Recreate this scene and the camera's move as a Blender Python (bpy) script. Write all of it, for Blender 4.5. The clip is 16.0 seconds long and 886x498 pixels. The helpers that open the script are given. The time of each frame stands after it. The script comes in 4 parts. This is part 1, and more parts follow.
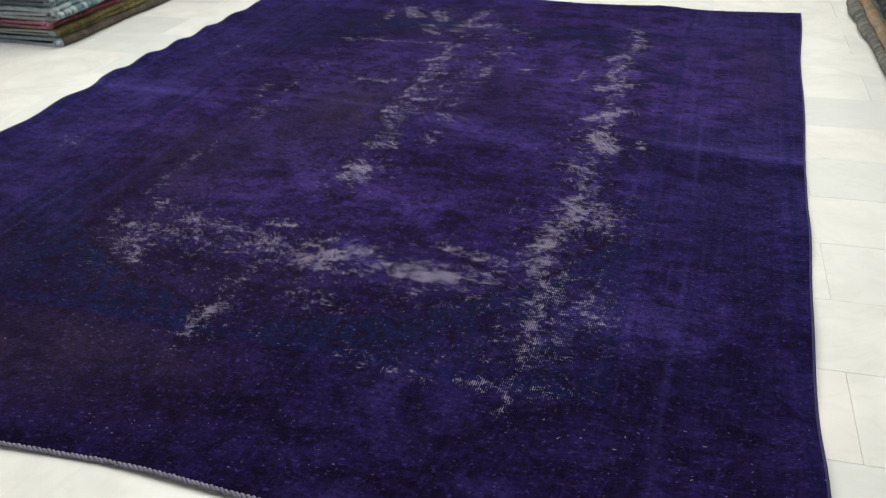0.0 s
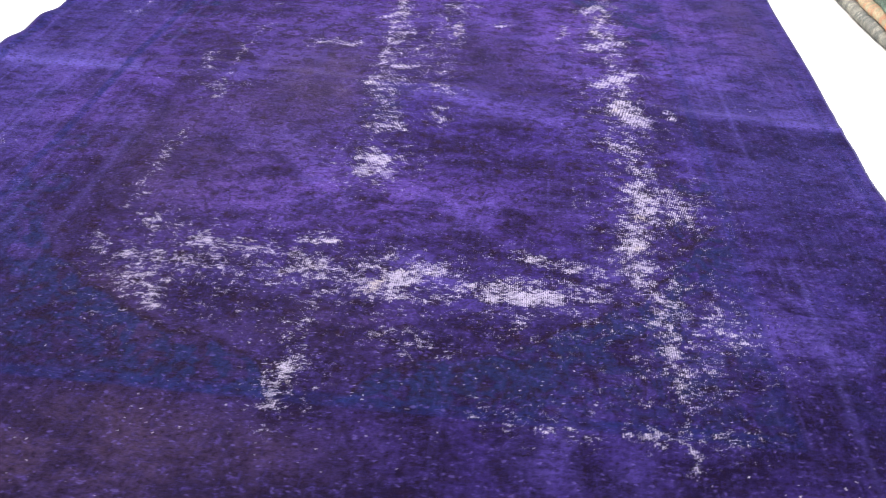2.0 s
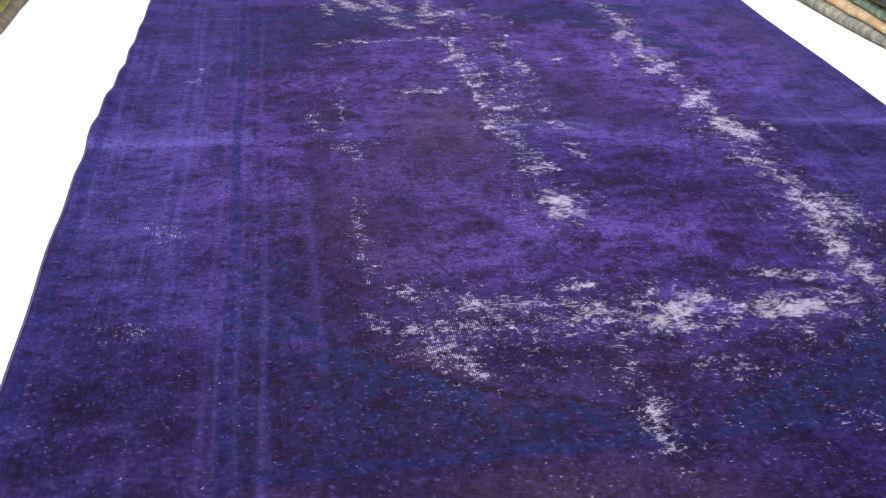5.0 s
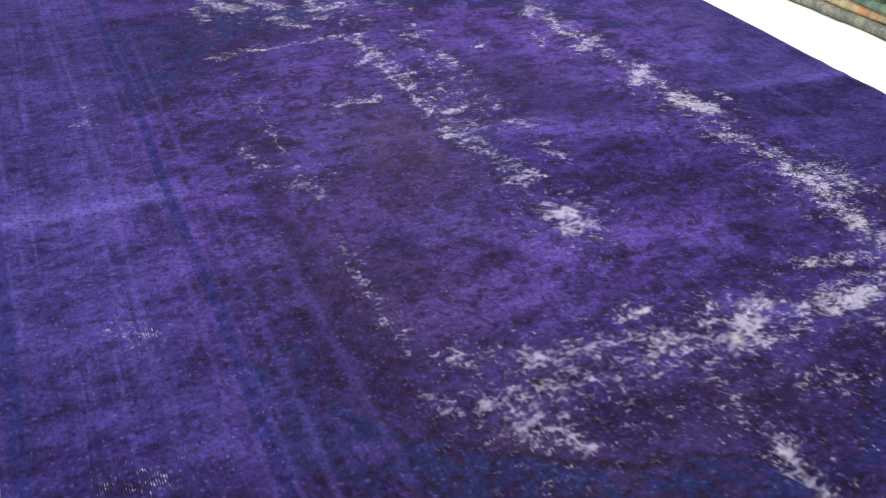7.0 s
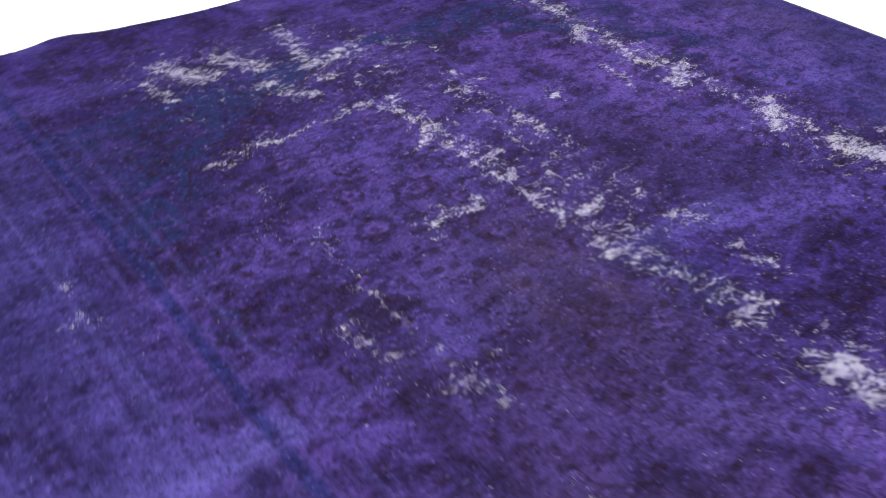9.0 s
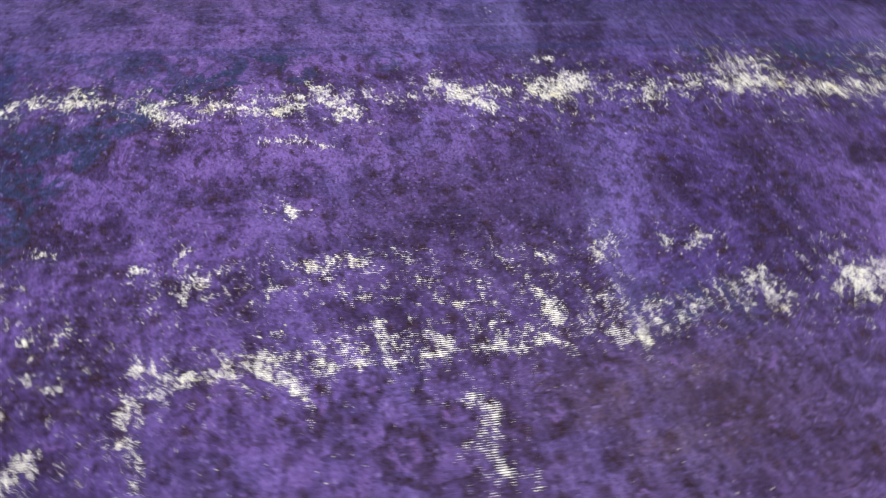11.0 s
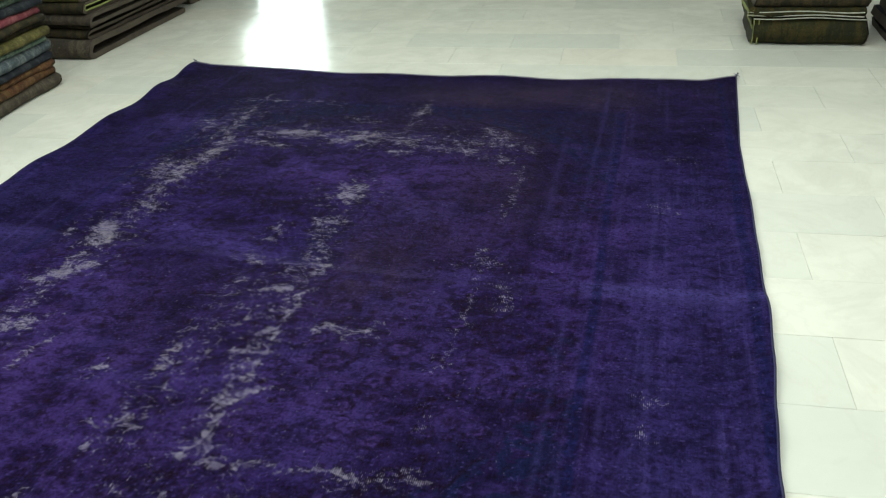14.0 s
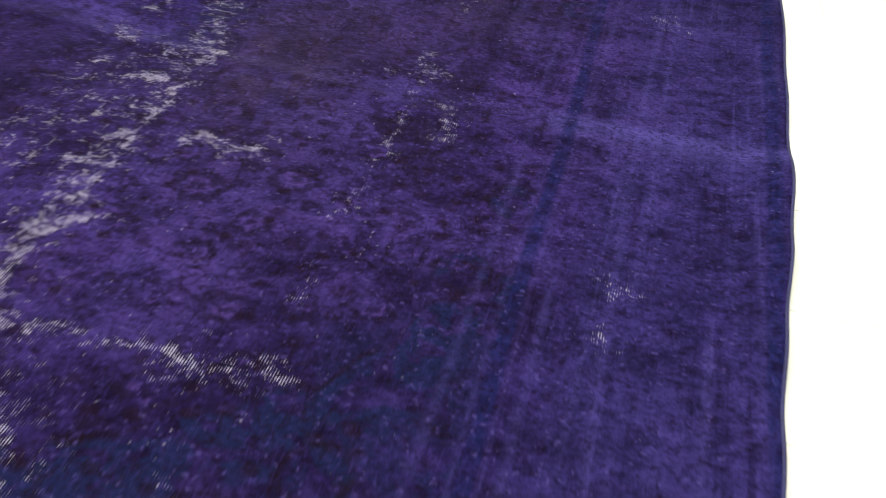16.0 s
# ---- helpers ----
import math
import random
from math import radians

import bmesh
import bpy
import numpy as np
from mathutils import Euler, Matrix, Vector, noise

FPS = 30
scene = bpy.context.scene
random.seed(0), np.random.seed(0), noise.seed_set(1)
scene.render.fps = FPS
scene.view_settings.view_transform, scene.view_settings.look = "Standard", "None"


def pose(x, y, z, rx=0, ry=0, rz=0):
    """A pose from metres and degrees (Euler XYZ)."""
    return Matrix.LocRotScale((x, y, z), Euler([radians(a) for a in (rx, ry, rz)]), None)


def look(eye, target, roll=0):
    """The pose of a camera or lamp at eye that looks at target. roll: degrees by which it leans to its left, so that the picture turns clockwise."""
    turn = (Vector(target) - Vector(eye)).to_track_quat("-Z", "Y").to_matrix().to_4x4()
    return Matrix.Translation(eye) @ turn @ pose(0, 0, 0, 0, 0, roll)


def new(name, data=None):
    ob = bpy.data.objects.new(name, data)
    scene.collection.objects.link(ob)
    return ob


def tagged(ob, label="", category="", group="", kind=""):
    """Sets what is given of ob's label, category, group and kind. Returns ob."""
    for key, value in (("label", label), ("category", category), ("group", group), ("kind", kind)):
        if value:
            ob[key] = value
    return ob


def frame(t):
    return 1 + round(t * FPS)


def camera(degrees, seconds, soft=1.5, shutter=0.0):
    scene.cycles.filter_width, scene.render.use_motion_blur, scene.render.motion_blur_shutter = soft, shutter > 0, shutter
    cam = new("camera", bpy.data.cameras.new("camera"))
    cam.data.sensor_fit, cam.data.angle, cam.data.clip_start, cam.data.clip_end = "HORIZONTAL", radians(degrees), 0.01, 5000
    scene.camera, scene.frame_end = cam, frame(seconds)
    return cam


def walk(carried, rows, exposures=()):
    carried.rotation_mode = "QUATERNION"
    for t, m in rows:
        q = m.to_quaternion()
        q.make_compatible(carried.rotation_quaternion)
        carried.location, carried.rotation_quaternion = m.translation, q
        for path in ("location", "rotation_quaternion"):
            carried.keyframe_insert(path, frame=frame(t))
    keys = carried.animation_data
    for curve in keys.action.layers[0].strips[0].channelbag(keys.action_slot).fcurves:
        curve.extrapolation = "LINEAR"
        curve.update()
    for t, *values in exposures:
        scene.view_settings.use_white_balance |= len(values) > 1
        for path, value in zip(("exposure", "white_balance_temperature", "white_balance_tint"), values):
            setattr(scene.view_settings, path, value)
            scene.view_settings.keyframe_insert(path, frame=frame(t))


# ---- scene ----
cam = camera(53.8, 16.0, soft=1.2, shutter=0.5)
PATH = [
    (0, (2.689, -0.985, 1.314), (2.151, 0.659, 0.31), -1.6),
    (0.5, (2.537, -0.924, 1.294), (2.11, 0.72, 0.238), 0.4),
    (1, (2.358, -0.745, 1.276), (2.042, 0.897, 0.178), 0.2),
    (1.5, (2.144, -0.657, 1.285), (1.91, 0.978, 0.156), 1.4),
    (2, (1.902, -0.688, 1.308), (1.792, 0.95, 0.165), 2.3),
    (2.5, (1.725, -0.724, 1.327), (1.688, 0.912, 0.178), 2.8),
    (3, (1.567, -0.704, 1.328), (1.561, 0.95, 0.205), 1.6),
    (3.5, (1.352, -0.664, 1.337), (1.4, 0.999, 0.226), 0.7),
    (4, (1.118, -0.727, 1.354), (1.254, 0.949, 0.271), 2.2),
    (4.2, (1.029, -0.757, 1.369), (1.199, 0.92, 0.292), 2.4),
    (6.3, (0.396, -0.301, 1.375), (1.031, 1.214, 0.236), 2.0),
    (6.5, (0.362, -0.259, 1.376), (1.046, 1.238, 0.239), 2.1),
    (7, (0.312, -0.105, 1.35), (1.027, 1.363, 0.196), 1.5),
    (7.5, (0.291, 0.165, 1.34), (1.014, 1.613, 0.165), 0.4),
    (8, (0.243, 0.412, 1.332), (1.075, 1.8, 0.157), 1.7),
    (8.5, (0.115, 0.757, 1.334), (1.021, 2.077, 0.136), 2.8),
    (9, (0.115, 1.164, 1.287), (1.098, 2.388, 0.048), 0.5),
    (9.5, (0.16, 1.588, 1.277), (1.383, 2.56, 0.028), 1.4),
    (9.7, (0.155, 1.773, 1.293), (1.503, 2.537, 0.028), 3.9),
    (11.8, (0.678, 3.487, 1.195), (1.893, 2.686, -0.177), 0.7),
    (12, (0.717, 3.619, 1.236), (1.881, 2.732, -0.126), -1.0),
    (12.5, (0.651, 3.906, 1.304), (1.458, 2.516, 0.113), 0.6),
    (13, (0.482, 4.15, 1.384), (0.982, 2.567, 0.268), -0.4),
    (13.5, (0.385, 4.342, 1.428), (0.807, 2.681, 0.397), -1.7),
    (14, (0.412, 4.527, 1.431), (0.852, 2.826, 0.475), -3.0),
    (14.5, (0.386, 4.587, 1.355), (0.864, 2.939, 0.328), -2.2),
    (15, (0.363, 4.441, 1.246), (0.831, 2.878, 0.088), 1.9),
    (15.5, (0.366, 4.239, 1.188), (0.755, 2.725, -0.059), 3.8),
    (16, (0.435, 3.931, 1.124), (0.752, 2.468, -0.203), 4.3),
]
# the phone's automatic exposure: darker while the pale floor fills the view
EXPOSURE = [(0.0, -0.75, 6500, 8), (0.3, -0.2, 6500, 9), (0.7, 0.36, 6500, 10), (1.0, 0.52, 6500, 11), (1.5, 0.94, 6500, 13), (4.2, 0.95, 6550, 11),
            (6.2, 0.2, 6600, 4), (6.6, 0.3, 6600, 4), (7.0, 0.68, 6600, 1), (8.0, 0.66, 6600, 0), (9.0, 0.58, 6600, -3), (9.7, 0.54, 6600, -3), (11.8, 1.58, 11200, -44),
            (12.1, 1.48, 10800, -47), (12.5, 1.30, 6800, -52), (13.0, 1.16, 8000, -44), (13.4, 0.24, 6800, -18), (14.0, -0.85, 6600, -8),
            (14.6, -0.52, 6600, -1), (15.2, 0.0, 6800, -4), (16.0, -0.08, 6900, 2)]
walk(cam, [(t, look(eye, target, roll)) for t, eye, target, roll in PATH], EXPOSURE)

# ---------------------------------------------------------------- world and light
world = bpy.data.worlds.new("world")
scene.world = world
world.use_nodes = True
wn, wl = world.node_tree.nodes, world.node_tree.links
sky = wn.new("ShaderNodeTexSky")
sky.sky_type, sky.sun_disc, sky.sun_elevation, sky.sun_rotation = "NISHITA", False, radians(48), radians(200)
wn["Background"].inputs[1].default_value = 0.12
wl.new(sky.outputs[0], wn["Background"].inputs[0])


def opening_light(name, eye, target, w, h, power, colour):
    data = bpy.data.lights.new(name, "AREA")
    data.shape, data.size, data.size_y, data.energy, data.color = "RECTANGLE", w, h, power, colour
    ob = new(name, data)
    ob.matrix_world = look(eye, target)
    return ob


# daylight by the shop front, plus unseen side and roof lamps added as fill
ADDED_ROOF_OPENING = (-0.8, 3.8, 0.2, 5.2)      # x from and to, y from and to
opening_light("daylight_front", (4.85, -5.35, 1.65), (4.85, 0, 1.3), 1.05, 2.6, 95, (0.90, 0.96, 1.0))
opening_light("added_side_light", (-4.85, 2.0, 2.0), (0, 2.0, 1.0), 6.0, 1.7, 125, (1.0, 0.97, 0.93))
opening_light("added_roof_light", (1.5, 2.7, 3.25), (1.5, 2.701, 0), 4.5, 4.9, 520, (1.0, 0.98, 0.95))

# ---------------------------------------------------------------- material helpers
def material(name):
    m = bpy.data.materials.new(name)
    m.use_nodes = True
    return m, m.node_tree.nodes, m.node_tree.links, m.node_tree.nodes["Principled BSDF"]


class Graph:
    """Short hand for shader nodes."""

    def __init__(self, name):
        self.mat, self.n, self.l, self.bsdf = material(name)

    def put(self, socket, value):
        if isinstance(value, (int, float)):
            socket.default_value = value
        elif isinstance(value, tuple):
            socket.default_value = (*value, 1.0) if len(value) == 3 and socket.type == "RGBA" else value
        else:
            self.l.new(value, socket)

    def coords(self, which="Object", scale=(1, 1, 1)):
        c, mp = self.n.new("ShaderNodeTexCoord"), self.n.new("ShaderNodeMapping")
        self.l.new(c.outputs[which], mp.inputs[0])
        mp.inputs["Scale"].default_value = scale
        return mp.outputs[0]

    def noise(self, vec, scale, detail=4.0, rough=0.55, distort=0.0):
        t = self.n.new("ShaderNodeTexNoise")
        self.put(t.inputs["Vector"], vec)
        for k, v in (("Scale", scale), ("Detail", detail), ("Roughness", rough), ("Distortion", distort)):
            t.inputs[k].default_value = v
        return t.outputs["Fac"]

    def cells(self, vec, scale, feature="F1"):
        t = self.n.new("ShaderNodeTexVoronoi")
        t.feature = feature
        self.put(t.inputs["Vector"], vec)
        t.inputs["Scale"].default_value = scale
        return t.outputs["Distance"]

    def flat_cells(self, vec, scale):
        """Flat cells: distance to the middle of the cell, and a random number for each cell."""
        t = self.n.new("ShaderNodeTexVoronoi")
        t.voronoi_dimensions = "2D"
        self.put(t.inputs["Vector"], vec)
        t.inputs["Scale"].default_value = scale
        pick = self.n.new("ShaderNodeSeparateColor")
        self.l.new(t.outputs["Color"], pick.inputs[0])
        return t.outputs["Distance"], pick.outputs[0]

    def attr(self, name):
        t = self.n.new("ShaderNodeAttribute")
        t.attribute_name = name
        return t.outputs["Fac"]

    def math(self, op, a, b=0.0, clamp=False):
        t = self.n.new("ShaderNodeMath")
        t.operation, t.use_clamp = op, clamp
        self.put(t.inputs[0], a)
        self.put(t.inputs[1], b)
        return t.outputs[0]

    def step(self, v, lo, hi, a=0.0, b=1.0):
        t = self.n.new("ShaderNodeMapRange")
        t.interpolation_type = "SMOOTHSTEP"
        for k, x in zip(("Value", "From Min", "From Max", "To Min", "To Max"), (v, lo, hi, a, b)):
            self.put(t.inputs[k], x)
        return t.outputs[0]

    def mix(self, fac, a, b, mode="MIX"):
        t = self.n.new("ShaderNodeMix")
        t.data_type, t.blend_type = "RGBA", mode
        self.put(t.inputs[0], fac)
        self.put(t.inputs[6], a)
        self.put(t.inputs[7], b)
        return t.outputs[2]

    def rand(self):
        return self.n.new("ShaderNodeObjectInfo").outputs["Random"]

    def bump(self, height, strength, distance):
        t = self.n.new("ShaderNodeBump")
        t.inputs["Strength"].default_value, t.inputs["Distance"].default_value = strength, distance
        self.put(t.inputs["Height"], height)
        self.l.new(t.outputs[0], self.bsdf.inputs["Normal"])

    def done(self, colour, rough, **more):
        self.put(self.bsdf.inputs["Base Color"], colour)
        self.put(self.bsdf.inputs["Roughness"], rough)
        for k, v in more.items():
            self.put(self.bsdf.inputs[k.replace("_", " ")], v)
        return self.mat


def rug_material():
    g = Graph("overdyed_wool")
    p = g.coords()
    weft = g.coords(scale=(1, 5, 1))        # stretched along the weft
    warp = g.coords(scale=(6, 1, 1))
    big, mid_n = g.noise(p, 1.6, 3), g.noise(p, 7, 6, 0.68, 0.5)
    band = g.noise(g.coords(scale=(0.35, 4.5, 1)), 1.3, 4, 0.6)
    curl_fine = g.n.new("ShaderNodeTexNoise")
    g.put(curl_fine.inputs["Vector"], p)
    curl_fine.inputs["Scale"].default_value, curl_fine.inputs["Detail"].default_value = 45.0, 3.0
    streak = g.noise(g.coords(scale=(1, 3, 1)), 26, 5, 0.75)
    tuft = g.noise(g.coords(scale=(1, 1.4, 1)), 95, 3, 0.8)
    deep, mid_c, light = (0.0052, 0.0024, 0.0135), (0.0150, 0.0081, 0.060), (0.040, 0.0270, 0.137)
    patch = g.noise(p, 2.7, 5, 0.62, 0.8)
    col = g.mix(g.step(mid_n, 0.41, 0.59), deep, mid_c)
    col = g.mix(g.step(patch, 0.50, 0.68, 0.0, 0.75), col, light)
    col = g.mix(g.step(patch, 0.32, 0.46, 0.65, 0.0), col, deep)
    col = g.mix(g.math("MULTIPLY", g.step(band, 0.46, 0.66), g.step(big, 0.38, 0.62, 0.10, 0.65)), col, light)
    # the border keeps a smoother, bluer dye, drawn out in streaks along the warp
    col = g.mix(g.math("MULTIPLY", g.attr("border"), g.step(mid_n, 0.35, 0.65, 0.40, 0.72)), col, (0.0270, 0.0215, 0.100))
    lengthwise = g.noise(g.coords(scale=(22, 0.55, 1)), 2.0, 4, 0.65)
    streaky = g.math("ADD", 0.30, g.math("MULTIPLY", g.attr("border"), 0.55))
    col = g.mix(g.math("MULTIPLY", g.step(lengthwise, 0.52, 0.70), g.math("MULTIPLY", streaky, 0.75)), col, (0.043, 0.034, 0.145))
    col = g.mix(g.math("MULTIPLY", g.step(lengthwise, 0.32, 0.46, 0.6, 0.0), streaky), col, deep)
    # brighter violet where the dye took well
    col = g.mix(g.math("MULTIPLY", g.attr("bright"), g.step(mid_n, 0.38, 0.60, 0.1, 0.95)), col, (0.046, 0.0250, 0.124))
    # blotches drawn out along the weft
    blotch = g.noise(g.coords(scale=(1, 2.1, 1)), 8.5, 7, 0.74, 0.4)
    col = g.mix(g.step(blotch, 0.36, 0.51, 0.72, 0.0), col, (0.0042, 0.0020, 0.0092))
    col = g.mix(g.step(blotch, 0.53, 0.68, 0.0, 0.42), col, (0.041, 0.0270, 0.122))
    ragged = g.noise(p, 24, 4, 0.65)
    tatter = g.math("MULTIPLY", g.math("SUBTRACT", ragged, 0.5), 2.2)
    # dark areas of the dye, and the folds' dark sides painted in as colour
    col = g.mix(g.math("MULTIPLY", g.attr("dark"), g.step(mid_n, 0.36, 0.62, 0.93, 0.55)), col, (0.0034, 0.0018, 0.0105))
    col = g.mix(g.math("MULTIPLY", g.attr("brown"), g.step(mid_n, 0.36, 0.62, 0.30, 0.95)), col, (0.0200, 0.0118, 0.0265))
    # blue lace of the corner pieces, with thin dark outlines
    lace = g.noise(p, 12, 4, 0.58, 1.2)
    col = g.mix(g.math("MULTIPLY", g.attr("blue"), g.step(lace, 0.43, 0.52, 0.03, 0.90)), col, (0.0052, 0.0080, 0.0310))
    # flowers, leaves and tendrils of the old pattern, dyed over
    field = g.attr("field")
    motif = g.step(g.math("ADD", g.attr("motif"), g.math("MULTIPLY", tatter, g.step(g.attr("motif"), 0.0, 0.15))), 0.16, 0.80)
    col = g.mix(g.math("MULTIPLY", motif, 0.74), col, (0.0070, 0.0036, 0.0112))
    petal = g.step(g.math("ADD", g.attr("petal"), tatter), 0.35, 0.70)
    col = g.mix(g.math("MULTIPLY", petal, 0.5), col, (0.046, 0.024, 0.115))
    tendril = g.step(g.math("ABSOLUTE", g.math("SUBTRACT", g.noise(p, 8, 2, 0.5, 1.6), 0.5)), 0.006, 0.030, 0.55, 0.0)
    tendril = g.math("MULTIPLY", tendril, g.step(g.noise(p, 5, 2), 0.42, 0.52))
    col = g.mix(g.math("MULTIPLY", tendril, field), col, (0.0056, 0.0025, 0.0042))
    bud_d, bud_r = g.flat_cells(g.coords(scale=(1, 1.2, 1)), 15)
    bud = g.math("MULTIPLY", g.step(g.math("ADD", bud_d, g.math("MULTIPLY", ragged, 0.4)), 0.32, 0.52, 0.60, 0.0), g.step(bud_r, 0.55, 0.60))
    col = g.mix(g.math("MULTIPLY", bud, field), col, (0.0070, 0.0028, 0.0042))
    col = g.mix(g.math("MULTIPLY", g.attr("outline"), g.step(ragged, 0.38, 0.55, 0.35, 0.95)), col, (0.0060, 0.0030, 0.0048))
    # pale lines, and the lit side of the folds painted in as colour
    col = g.mix(g.math("MULTIPLY", g.attr("lit_folds_and_lines"), g.step(g.noise(weft, 9, 4, 0.65), 0.3, 0.6, 0.5, 1.0)), col, (0.056, 0.045, 0.185))
    col = g.mix(g.math("MULTIPLY", g.attr("guard"), g.step(g.noise(p, 16, 4, 0.7), 0.34, 0.56, 0.45, 0.97)), col, (0.0046, 0.0086, 0.047))
    col = g.mix(g.math("MULTIPLY", g.attr("floret"), 0.95), col, (0.0042, 0.0022, 0.0095))
    # threads
    col = g.mix(g.step(streak, 0.36, 0.58, 0.22, 0.0), col, (0.0030, 0.0014, 0.008))
    pepper = g.noise(g.coords(scale=(1, 1.2, 1)), 42, 4, 0.8)
    col = g.mix(g.step(pepper, 0.34, 0.48, 0.64, 0.0), col, (0.0045, 0.0019, 0.0068))
    col = g.mix(g.step(pepper, 0.55, 0.68, 0.0, 0.34), col, light)
    col = g.mix(g.step(g.noise(g.coords(scale=(1, 2.2, 1)), 60, 4, 0.75), 0.52, 0.70, 0.0, 0.22), col, light)
    col = g.mix(g.step(g.noise(warp, 30, 3, 0.7), 0.52, 0.75, 0.0, 0.22), col, light)
    col = g.mix(g.step(tuft, 0.38, 0.56, 0.44, 0.0), col, (0.0022, 0.0011, 0.007))
    # flecks of lighter and darker yarn
    fleck_d, fleck_r = g.flat_cells(g.mix(0.03, g.coords(scale=(1, 1.5, 1)), curl_fine.outputs["Color"]), 62)
    near_knot = g.step(g.math("ADD", fleck_d, g.math("MULTIPLY", ragged, 0.4)), 0.34, 0.50, 1.0, 0.0)
    col = g.mix(g.math("MULTIPLY", near_knot, g.step(fleck_r, 0.84, 0.90, 0.0, 0.30)), col, (0.062, 0.046, 0.165))
    col = g.mix(g.math("MULTIPLY", near_knot, g.step(fleck_r, 0.20, 0.28, 0.55, 0.0)), col, (0.0042, 0.0021, 0.0060))
    col = g.mix(1.0, col, (0.93, 0.91, 0.97), "MULTIPLY")
    # pile worn down to the pale warps, which lie bare side by side along the rug
    wear = g.attr("wear")
    coarse = g.math("MULTIPLY", g.math("SUBTRACT", g.noise(g.coords(scale=(1, 1.35, 1)), 26, 6, 0.78, 0.1), 0.5), 3.3)
    dash = g.math("MULTIPLY", g.math("SUBTRACT", g.noise(g.coords(scale=(1.1, 1.7, 1)), 85, 3, 0.75), 0.5), 2.4)
    cover = g.step(g.math("ADD", wear, g.math("ADD", coarse, dash)), 0.30, 1.22)
    wave = g.n.new("ShaderNodeTexWave")
    g.put(wave.inputs["Vector"], p)
    for k, v in (("Scale", 62.0), ("Distortion", 0.7), ("Detail", 1.0), ("Detail Scale", 2.0)):
        wave.inputs[k].default_value = v
    between = g.math("MULTIPLY", g.math("SUBTRACT", 1.0, wave.outputs["Fac"]), 0.86)
    mask = g.step(g.math("SUBTRACT", cover, between), 0.0, 0.50)
    mask = g.math("MULTIPLY", mask, g.step(wear, 0.03, 0.14))
    # single bare knots scattered over the pile
    shake = g.n.new("ShaderNodeTexNoise")
    g.put(shake.inputs["Vector"], p)
    shake.inputs["Scale"].default_value, shake.inputs["Detail"].default_value = 60.0, 3.0
    spot_d, spot_r = g.flat_cells(g.mix(0.022, g.coords(scale=(1, 1.15, 1)), shake.outputs["Color"]), 44)
    gate = g.math("ADD", g.noise(p, 3.4, 5, 0.7), g.math("MULTIPLY", g.math("ADD", wear, g.attr("salt")), 0.11))
    size = g.step(g.math("SUBTRACT", g.math("ADD", gate, g.math("MULTIPLY", spot_r, 0.5)), 0.93), 0.0, 0.25, 0.0, 0.105)
    spot = g.step(g.math("SUBTRACT", size, spot_d), -0.02, 0.05)
    spot = g.math("MULTIPLY", spot, g.step(size, 0.01, 0.05))
    mask = g.math("MAXIMUM", mask, g.math("MULTIPLY", spot, 0.7))
    pale = g.mix(g.noise(p, 14, 3), (0.115, 0.10, 0.175), (0.235, 0.215, 0.27))
    pale = g.mix(g.step(g.noise(p, 9, 3), 0.60, 0.70, 0.0, 0.6), pale, (0.20, 0.17, 0.15))
    col = g.mix(mask, col, pale)
    height = g.math("ADD", g.math("MULTIPLY", tuft, 0.7), g.math("ADD", g.math("MULTIPLY", streak, 0.3), g.math("MULTIPLY", mask, -0.6)))
    g.bump(height, 0.6, 0.004)
    nap = g.math("ADD", 0.027, g.math("MULTIPLY", g.attr("brown"), 0.085))     # the flattened pile of the browner parts shines more
    return g.done(col, 0.72, Specular_IOR_Level=0.012, Sheen_Weight=nap, Sheen_Roughness=0.35, Sheen_Tint=(0.70, 0.62, 1.0))


def marble_material(name, base=(0.64, 0.635, 0.59)):
    g = Graph(name)
    p = g.coords("Object")
    loc = g.n.new("ShaderNodeObjectInfo")
    add = g.n.new("ShaderNodeVectorMath")
    add.operation = "ADD"
    g.l.new(p, add.inputs[0])
    g.l.new(loc.outputs["Location"], add.inputs[1])
    v = add.outputs[0]
    isle = g.n.new("ShaderNodeNewGeometry").outputs["Random Per Island"]
    tone = g.math("FRACT", g.math("ADD", loc.outputs["Random"], isle))
    cloud = g.noise(v, 2.6, 6, 0.6, 1.5)
    vein = g.step(g.math("ABSOLUTE", g.math("SUBTRACT", g.noise(v, 1.7, 5, 0.6, 2.5), 0.5)), 0.0, 0.05, 0.13, 0.0)
    col = g.mix(g.step(cloud, 0.35, 0.7), base, tuple(0.90 * c for c in base))
    col = g.mix(g.step(tone, 0.45, 0.95, 0.0, 0.75), col, (0.525, 0.54, 0.515))
    col = g.mix(g.step(tone, 0.0, 0.12, 0.25, 0.0), col, (0.60, 0.545, 0.46))
    col = g.mix(vein, col, (0.46, 0.44, 0.40))
    col = g.mix(g.step(g.noise(v, 12, 5, 0.7), 0.58, 0.72, 0.0, 0.18), col, (0.50, 0.46, 0.40))
    g.bump(g.noise(v, 2.5, 2), 0.04, 0.003)
    return g.done(col, g.step(g.noise(v, 9, 4), 0.3, 0.7, 0.12, 0.26), Specular_IOR_Level=0.5)


def plain_material(name, colour, rough=0.8, scale=6.0, depth=0.12, relief=0.001):
    g = Graph(name)
    p = g.coords()
    n = g.noise(p, scale, 6, 0.6)
    col = g.mix(g.step(n, 0.3, 0.7), colour, tuple(c * (1 - depth) for c in colour))
    g.bump(g.noise(p, scale * 14, 3), 0.3, relief)
    return g.done(col, rough)


